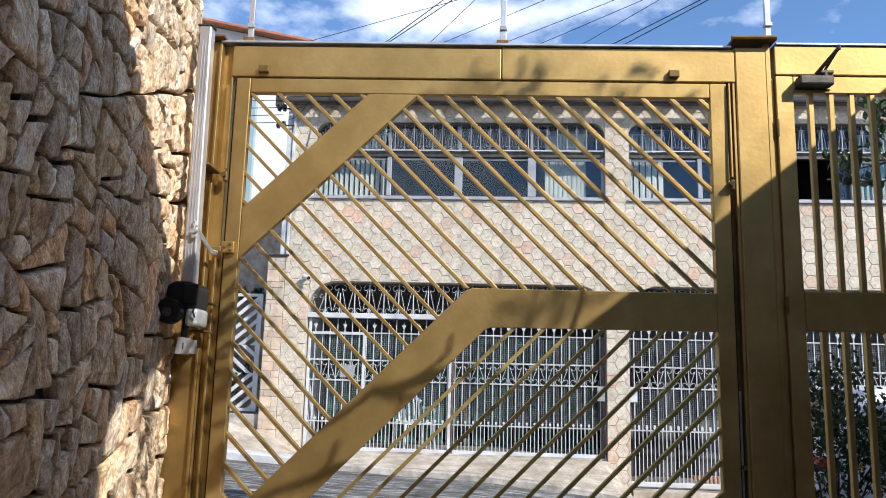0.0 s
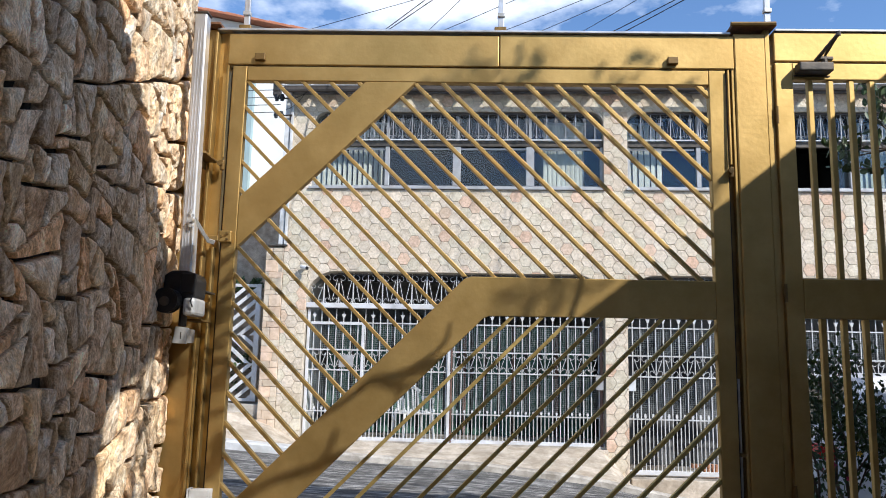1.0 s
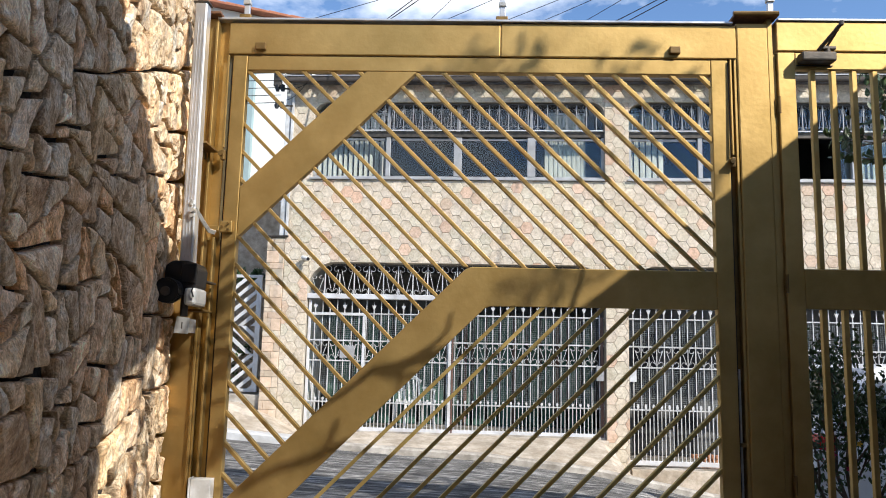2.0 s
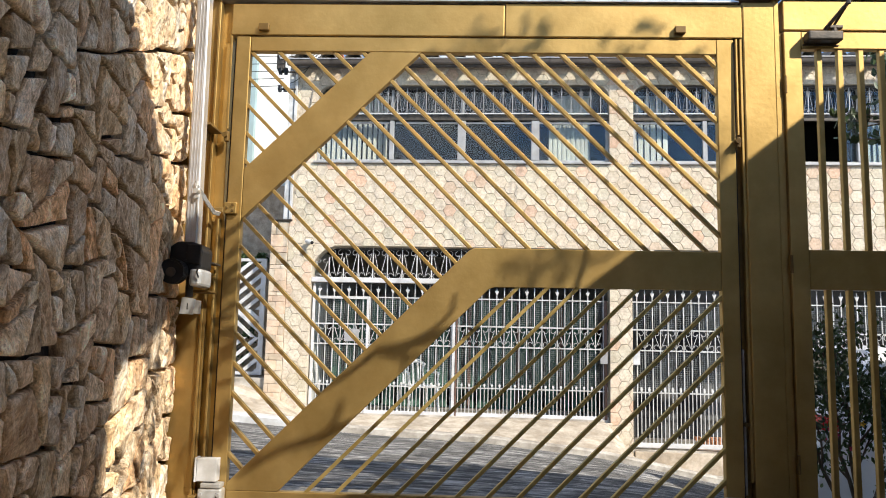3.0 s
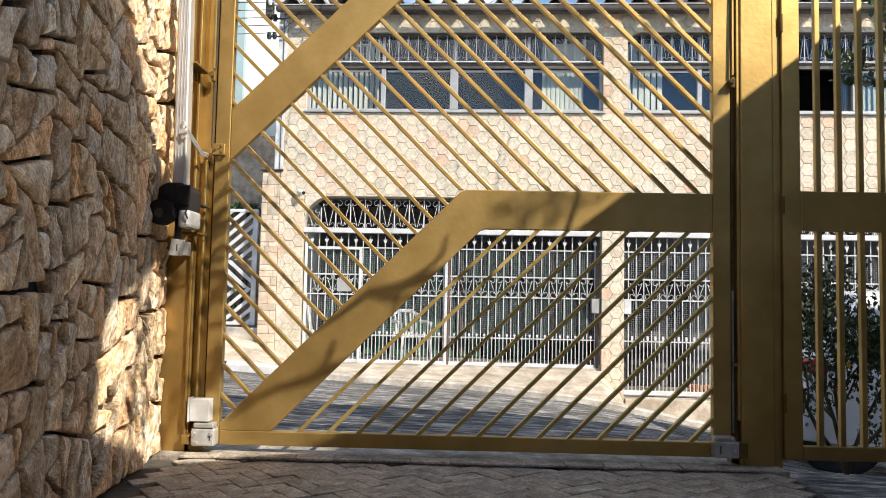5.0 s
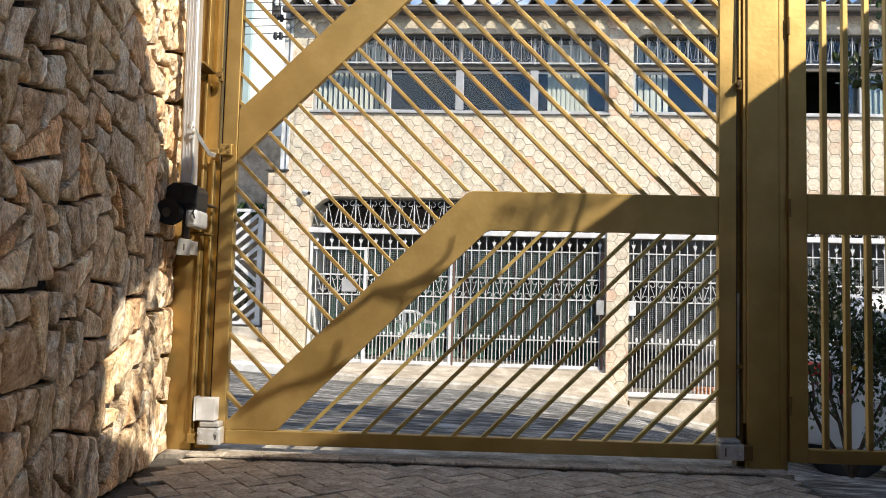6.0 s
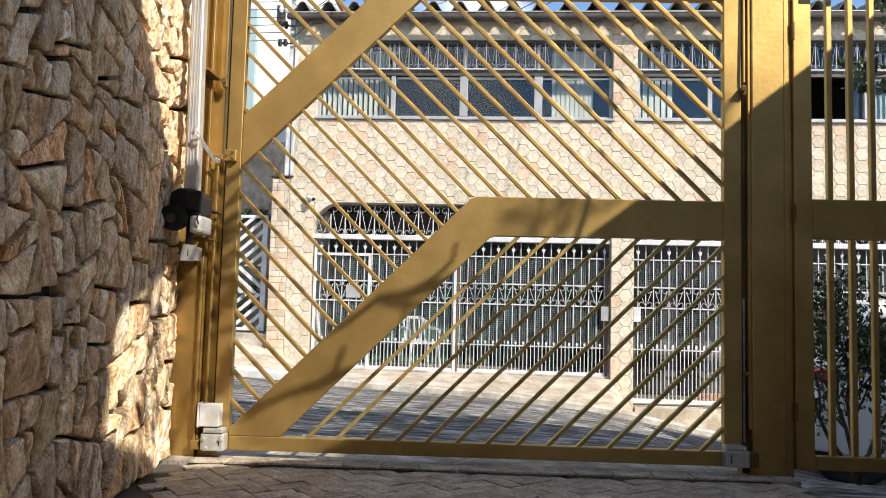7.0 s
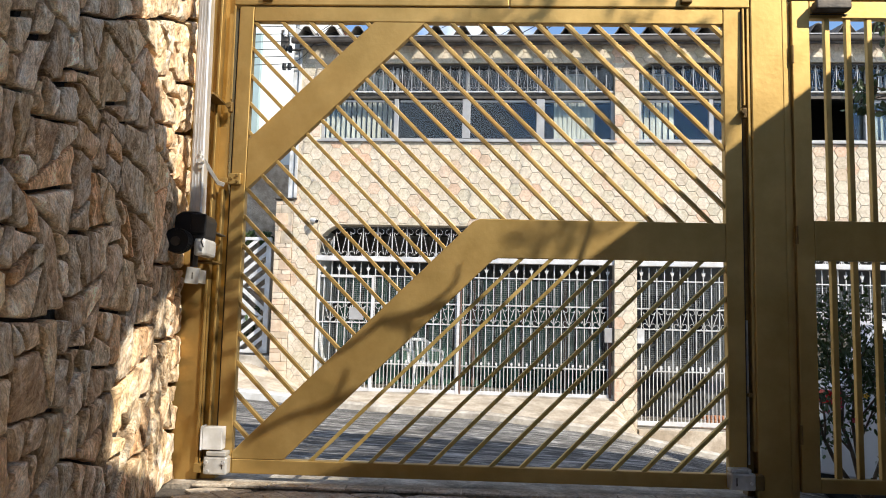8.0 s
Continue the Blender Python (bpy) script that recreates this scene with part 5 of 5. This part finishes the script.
rod(bm, [(2.98, 0.58, -0.05), (3.02, 0.57, 1.0), (3.03, 0.55, 1.8), (3.02, 0.55, 2.57)], 0.035, 8, 0.018)
part("trunk", bm, M_BARK, upper, smooth=True)

# ---------------- yard tree whose branches shade the gate ----------------
def towards_sun(x, z, height):
    """The point at that height from which sunlight reaches (x, z) in the plane of the gate."""
    k = (height - z) / -SUN.z
    return Vector((x, 0, z)) - SUN * k


tree = empty("tree")
tagged(tree, "yard tree with crooked, nearly bare branches beside the carport", "tree")
bm = bmesh.new()
fork = Vector((3.25, -2.75, 3.30))
rod(bm, [(3.85, -3.0, -0.02), (3.80, -2.98, 1.2), (3.65, -2.92, 2.4), (3.45, -2.82, 2.95), fork], 0.13, 10, 0.075)
part("trunk", bm, M_BARK, tree, smooth=True)
BOUGHS = [([(-0.50, 0.52), (-0.72, 0.43), (-0.94, 0.36), (-1.19, 0.20)], 3.45, 0.030, 0.016), ([(-0.72, 0.43), (-0.66, 0.52), (-0.635, 0.62)], 3.45, 0.020, 0.012),
         ([(0.22, 1.02), (-0.02, 1.02), (-0.28, 0.93), (-0.44, 0.90), (-0.60, 0.77), (-0.82, 0.64)], 3.48, 0.032, 0.014), ([(-0.28, 0.93), (-0.14, 1.02), (-0.03, 1.13), (-0.02, 1.22)], 3.48, 0.017, 0.008),
         ([(-0.44, 0.90), (-0.30, 0.86), (-0.20, 0.88)], 3.48, 0.016, 0.010), ([(-0.28, 0.93), (-0.30, 0.80), (-0.27, 0.74)], 3.48, 0.013, 0.008)]
for pts, height, r0, r1 in BOUGHS:
    bm = bmesh.new()
    run = [towards_sun(x, z, height + 0.04 * math.sin(5 * x)) for x, z in pts]
    fine = []
    for a, b in zip(run, run[1:]):
        fine += [a, a.lerp(b, 0.5) + Vector((random.uniform(-0.012, 0.012), random.uniform(-0.012, 0.012), 0))]
    fine.append(run[-1])
    if r0 > 0.025:
        fine = [fork, fork.lerp(fine[0], 0.55) + Vector((0, 0, 0.06))] + fine
    rod(bm, fine, r0, 7, r1)
    part("limb", bm, M_BARK, tree, smooth=True)
rng = random.Random(17)
leaf_at = []
for k in range(26):
    x, z = rng.uniform(-1.6, -1.05), rng.uniform(0.1, 1.5)
    a = towards_sun(x, z, 3.5)
    b = towards_sun(x + rng.uniform(0.2, 0.4), z + rng.uniform(0.1, 0.3), 3.5)
    bm = bmesh.new()
    rod(bm, [a, a.lerp(b, 0.5) + Vector((rng.uniform(-0.04, 0.04), rng.uniform(-0.04, 0.04), 0.02)), b], 0.008, 5, rng.uniform(0.012, 0.024))
    part("twig", bm, M_BARK, tree)
    if k % 4 == 0:
        leaf_at.append((tuple(a), 0.05))
for k in range(16):
    # twigs that dapple the foot of the stone wall
    y, z = rng.uniform(-0.85, -0.08), rng.uniform(0.0, 1.0)
    a = Vector((-1.46, y, z)) - SUN * ((3.5 - z) / -SUN.z)
    z += rng.uniform(0.2, 0.45)
    b = Vector((-1.46, y + rng.uniform(-0.1, 0.16), z)) - SUN * ((3.5 - z) / -SUN.z)
    bm = bmesh.new()
    rod(bm, [a, a.lerp(b, 0.5) + Vector((rng.uniform(-0.05, 0.05), rng.uniform(-0.05, 0.05), 0.02)), b], 0.008, 5, rng.uniform(0.012, 0.026))
    part("twig", bm, M_BARK, tree)
    if k % 2 == 0:
        leaf_at.append((tuple(a), 0.05))
for x, z in ((0.38, 1.38), (0.5, 1.34), (0.30, 1.30), (0.62, 1.44), (-0.1, 2.62), (0.4, 2.64), (0.9, 2.66), (0.15, 2.7), (1.0, 2.25), (0.7, 2.0), (1.3, 1.95), (0.5, 2.3), (0.2, 1.9), (1.2, 2.5)):
    leaf_at.append((tuple(towards_sun(x, z, 6.0)), 0.15))
    leaf_at.append((tuple(towards_sun(x + 0.12, z + 0.05, 6.1)), 0.13))
o = leaf_cloud("crown", "", leaf_at, 460, 0.07, M_LEAF, seed=40)
o.parent = tree
o["kind"] = "stuff"
for x, z in ((0.5, 1.36), (0.4, 2.64), (1.0, 2.2)):
    bm = bmesh.new()
    e = towards_sun(x, z, 6.0)
    rod(bm, [fork, (2.75, -1.9, 3.42), (2.55, -1.5, 3.8), Vector((2.75, -1.7, 4.5)).lerp(e, 0.4), e], 0.022, 6, 0.007)
    part("limb", bm, M_BARK, tree, smooth=True)

# ---------------- cables over the street ----------------
CABLES = [((-6.928, 8.6, 5.725), (6.187, 3.0, 6.911)), ((-2.988, 8.6, 5.769), (2.16, 3.0, 6.918)), ((-3.082, 8.6, 5.768), (2.497, 3.0, 6.917)), ((-1.848, 8.6, 5.781), (1.944, 3.0, 6.918)),
          ((-3.068, 8.6, 5.768), (4.97, 3.0, 6.913)), ((-2.185, 8.6, 5.778), (6.006, 3.0, 6.911)), ((-1.266, 8.6, 5.788), (5.908, 3.0, 6.911)), ((0.155, 8.6, 5.804), (5.027, 3.0, 6.913)),
          ((0.413, 8.6, 5.806), (5.877, 3.0, 6.912)), ((0.729, 8.6, 5.81), (5.795, 3.0, 6.912))]
for i in range(6):
    a = HOUSE @ Vector((-3.12, -0.13, 5.2 + 0.13 * i))
    b = HOUSE @ Vector((-11.0, -1.2 + 0.1 * i, 5.0 + 0.2 * i))
    bm = bmesh.new()
    rod(bm, [a.lerp(b, k / 10) - Vector((0, 0, 0.5 * (k / 10) * (1 - k / 10))) for k in range(11)], 0.007, 5)
    tagged(part("service_cable", bm, M_CABLE), "thin black service cable running to the house mast", "cable", group="service cables")
for i in range(4):
    a = HOUSE @ Vector((-3.03, -0.10, 5.25 + 0.2 * i))
    b = HOUSE @ Vector((-2.6 + 0.1 * i, -0.20, 5.66 + 0.02 * i))
    bm = bmesh.new()
    rod(bm, [a.lerp(b, k / 8) - Vector((0, 0, 0.35 * (k / 8) * (1 - k / 8))) for k in range(9)], 0.006, 5)
    tagged(part("drop_cable", bm, M_CABLE), "thin black cable looping from the mast to the eaves", "cable", group="drop cables")
for i, (a, b) in enumerate(CABLES):
    a, b = Vector(a), Vector(b)
    b = a + (b - a) * 1.5
    bm = bmesh.new()
    pts = []
    for k in range(13):
        t = k / 12
        p = a.lerp(b, t)
        p.z -= 0.10 * 4 * t * (1 - t)
        pts.append(p)
    rod(bm, pts, 0.0075 if i in (1, 2, 8, 9) else 0.005, 5)
    tagged(part("overhead_cable", bm, M_CABLE), "black overhead cable crossing the street", "cable", group="overhead cables")

# ---------------- pieces of walls, facade and paving ----------------
def inset(poly, d):
    """Moves every edge of a convex outline inwards by d."""
    cx, cy = sum(p[0] for p in poly) / len(poly), sum(p[1] for p in poly) / len(poly)
    out = list(poly)
    for i in range(len(poly)):
        p, q = poly[i], poly[(i + 1) % len(poly)]
        ex, ey = q[0] - p[0], q[1] - p[1]
        ln = math.hypot(ex, ey)
        if ln < 1e-6:
            continue
        nx, ny = ey / ln, -ex / ln
        if nx * (cx - p[0]) + ny * (cy - p[1]) > 0:
            nx, ny = -nx, -ny
        out = clip(out, nx, ny, nx * p[0] + ny * p[1] - d)
        if len(out) < 3:
            return []
    return out


# rough stones: a wall face split again and again along slanting joints
rng = random.Random(8)


def split(poly, out):
    xs, ys = [p[0] for p in poly], [p[1] for p in poly]
    w, h = max(xs) - min(xs), max(ys) - min(ys)
    a = area(poly)
    if a < rng.choice((0.010, 0.018, 0.026, 0.036, 0.050)):
        out.append(poly)
        return
    ang = (0.0 if w * rng.uniform(0.9, 2.3) > h else math.pi / 2) + rng.gauss(0, 0.32)
    nx, ny = math.cos(ang), math.sin(ang)
    ds = [nx * p[0] + ny * p[1] for p in poly]
    c = min(ds) + (max(ds) - min(ds)) * rng.uniform(0.36, 0.64)
    split(clip(poly, nx, ny, c), out)
    split(clip(poly, -nx, -ny, -c), out)


stones = []
split([(-3.9, 0.0), (-0.004, 0.0), (-0.004, WALL_TOP), (-3.9, WALL_TOP)], stones)
for poly in stones:
    if len(poly) < 3:
        continue
    # joints wander: shift the corners by a field that all neighbours share
    poly = [(s + (0.035 * noise.noise((s * 4, t * 4, 2)) if s < -0.06 else 0), t + 0.035 * noise.noise((s * 4, t * 4, 12))) for s, t in poly]
    poly = inset(poly, rng.uniform(0.006, 0.012))
    if len(poly) < 3 or area(poly) < 0.002:
        continue
    # knocked-off corners
    cs, cz = sum(p[0] for p in poly) / len(poly), sum(p[1] for p in poly) / len(poly)
    for _ in range(2):
        p = rng.choice(poly)
        dx, dz = p[0] - cs, p[1] - cz
        ln = math.hypot(dx, dz)
        poly2 = clip(poly, dx / ln, dz / ln, (dx * cs + dz * cz) / ln + ln * rng.uniform(0.88, 0.97))
        if len(poly2) >= 3:
            poly = poly2
    # finer outline, with a wandering edge
    fine = []
    for i, p in enumerate(poly):
        q = poly[(i + 1) % len(poly)]
        ln = math.hypot(q[0] - p[0], q[1] - p[1])
        m = max(1, int(ln / 0.035))
        for k in range(m):
            f = k / m
            fine.append((p[0] + (q[0] - p[0]) * f, p[1] + (q[1] - p[1]) * f))
    cs, cz = sum(p[0] for p in fine) / len(fine), sum(p[1] for p in fine) / len(fine)
    tilt_s, tilt_z = rng.uniform(-0.04, 0.04), rng.uniform(-0.03, 0.03)
    proud = rng.uniform(-0.005, 0.006)
    off = rng.uniform(0, 50)
    bm = bmesh.new()
    rings = []
    for shrink, lift in ((1.0, -0.055), (0.998, -0.006), (0.982, 0.009), (0.93, 0.016), (0.78, 0.020), (0.55, 0.021), (0.28, 0.021)):
        vs = []
        for s, z in fine:
            s1, z1 = cs + (s - cs) * shrink, cz + (z - cz) * shrink
            s1 = min(s1, -0.004)
            wob = 0.0045 * noise.noise((s * 16, z * 16, off)) if shrink > 0.9 else 0
            d = lift
            if lift > 0:
                d += proud + tilt_s * (s1 - cs) + tilt_z * (z1 - cz) + 0.011 * abs(noise.noise((s1 * 13 + off, z1 * 6, off))) - 0.006 + 0.014 * noise.noise((s1 * 34, z1 * 20, off))
                d = max(d, 0.002)
            p, nrm = wall_plan(min(s1 + wob, 0.0))
            q = p + nrm * d
            vs.append(bm.verts.new((q.x, q.y, z1 + wob)))
        rings.append(vs)
    n = len(fine)
    for a, b in zip(rings, rings[1:]):
        for i in range(n):
            bm.faces.new((a[i], a[(i + 1) % n], b[(i + 1) % n], b[i]))
    bm.faces.new(rings[-1])
    part("stone", bm, M_STONE, wall)

# hexagonal facade tiles
HW, HH = 0.220, 0.192
full = [(HW / 2, 0), (HW / 4, HH / 2), (-HW / 4, HH / 2), (-HW / 2, 0), (-HW / 4, -HH / 2), (HW / 4, -HH / 2)]


def tile_bm(bm, poly):
    inner = inset(poly, 0.004)
    a = [bm.verts.new((x, -0.0005, z)) for x, z in poly]
    b = [bm.verts.new((x, -0.007, z)) for x, z in poly]
    for i in range(len(poly)):
        j = (i + 1) % len(poly)
        bm.faces.new((a[j], a[i], b[i], b[j]))
    if len(inner) == len(poly):
        c = [bm.verts.new((x, -0.011, z)) for x, z in inner]
        for i in range(len(poly)):
            j = (i + 1) % len(poly)
            bm.faces.new((b[j], b[i], c[i], c[j]))
        bm.faces.new(c)
    else:
        bm.faces.new(b)


bm = bmesh.new()
FULL_TILE = inset(full, 0.0032)
tile_bm(bm, FULL_TILE)
FULL_MESH = mesh_of("tile", bm, M_HEX)
rest = bmesh.new()
n_tiles = 0
for i in range(-20, 50):
    for j in range(-10, 32):
        cu, cz = 0.165 * i + 0.03, HH * j + (HH / 2 if i % 2 else 0) + 0.05
        if not (-3.2 < cu < 7.9 and -1.1 < cz < 5.8):
            continue
        hexagon = [(x + cu, z + cz) for x, z in FULL_TILE]
        for cuts in REGIONS:
            poly = hexagon
            for a, b, d in cuts:
                poly = clip(poly, a, b, d)
                if len(poly) < 3:
                    break
            if len(poly) < 3 or area(poly) < 0.0006:
                continue
            if n_tiles < 300 and -3.0 < cu < 4.2 and 2.4 < cz < 4.0:
                if area(poly) > area(FULL_TILE) * 0.999:
                    o = new("tile", FULL_MESH)
                    o.parent = house
                    o.location = (cu, random.uniform(-0.003, 0.001), cz)
                else:
                    bm = bmesh.new()
                    tile_bm(bm, poly)
                    part("tile", bm, M_HEX, house)
                n_tiles += 1
            else:
                tile_bm(rest, poly)
tagged(part("tile_field", rest, M_HEX_REST, house), kind="stuff")

# herringbone pavers laid at an angle across the drive
paving = tagged(empty("floor"), "grey concrete pavers in a herringbone pattern", "floor", kind="structure")
bm = bmesh.new()
box(bm, -1.56, 1.79, -9.28, -0.125, -0.045, -0.012)
box(bm, 1.7905, 6.89, -9.28, -0.75, -0.045, -0.012)
part("sand_bed", bm, M_SOIL, paving)


def paver_bm(bm, cx, cy, ang, z):
    c, s = math.cos(ang), math.sin(ang)
    rings = []
    for hx, hy, dz in ((0.098, 0.048, -0.011), (0.098, 0.048, -0.002), (0.095, 0.045, 0.0005)):
        rings.append([bm.verts.new((cx + c * x - s * y, cy + s * x + c * y, z + dz)) for x, y in ((-hx, -hy), (hx, -hy), (hx, hy), (-hx, hy))])
    for a, b in zip(rings, rings[1:]):
        for k in range(4):
            bm.faces.new((a[k], a[(k + 1) % 4], b[(k + 1) % 4], b[k]))
    bm.faces.new(rings[-1])


bm = bmesh.new()
paver_bm(bm, 0, 0, 0, 0)
PAVER = mesh_of("paver", bm, M_PAVER)
rest = bmesh.new()
ROT = radians(38)
cr, sr = math.cos(ROT), math.sin(ROT)
n_pav = 0
for i in range(-125, 125):
    for j in range(-125, 125):
        m = (i - j) % 4
        if m == 0:
            x, y, a = (i + 1.0) * 0.1, (j + 0.5) * 0.1, 0.0
        elif m == 3:
            x, y, a = (i + 0.5) * 0.1, (j + 1.0) * 0.1, math.pi / 2
        else:
            continue
        X, Y = cr * x - sr * y + 1.0, sr * x + cr * y - 2.0
        lim = wall_plan(max(min(Y, -0.01), -8))[0].x + 0.10
        if X < lim or X > 6.82 or Y > -0.10 or Y < -8.9 or (X > 1.74 and Y > -0.82):
            continue
        zz = 0.0 + 0.004 * noise.noise((X * 3, Y * 3, 9))
        if n_pav < 280 and Y > -1.15 and X < 2.9:
            o = new("paver", PAVER)
            o.parent = paving
            o.location = (X, Y, zz + random.uniform(-0.003, 0.003))
            o.rotation_euler = (random.uniform(-0.015, 0.015), random.uniform(-0.015, 0.015), ROT + a)
            n_pav += 1
        else:
            paver_bm(rest, X, Y, ROT + a, zz + random.uniform(-0.003, 0.003))
for k in range(15):
    # a straight row along the threshold
    o = new("paver", PAVER)
    o.parent = paving
    o.location = (-1.30 + 0.203 * k, -0.10, 0.021 + random.uniform(-0.002, 0.002))
    o.rotation_euler = (random.uniform(-0.02, 0.02), random.uniform(-0.01, 0.01), random.uniform(-0.02, 0.02))
tagged(part("paver_field", rest, M_PAVER_REST, paving), kind="stuff")
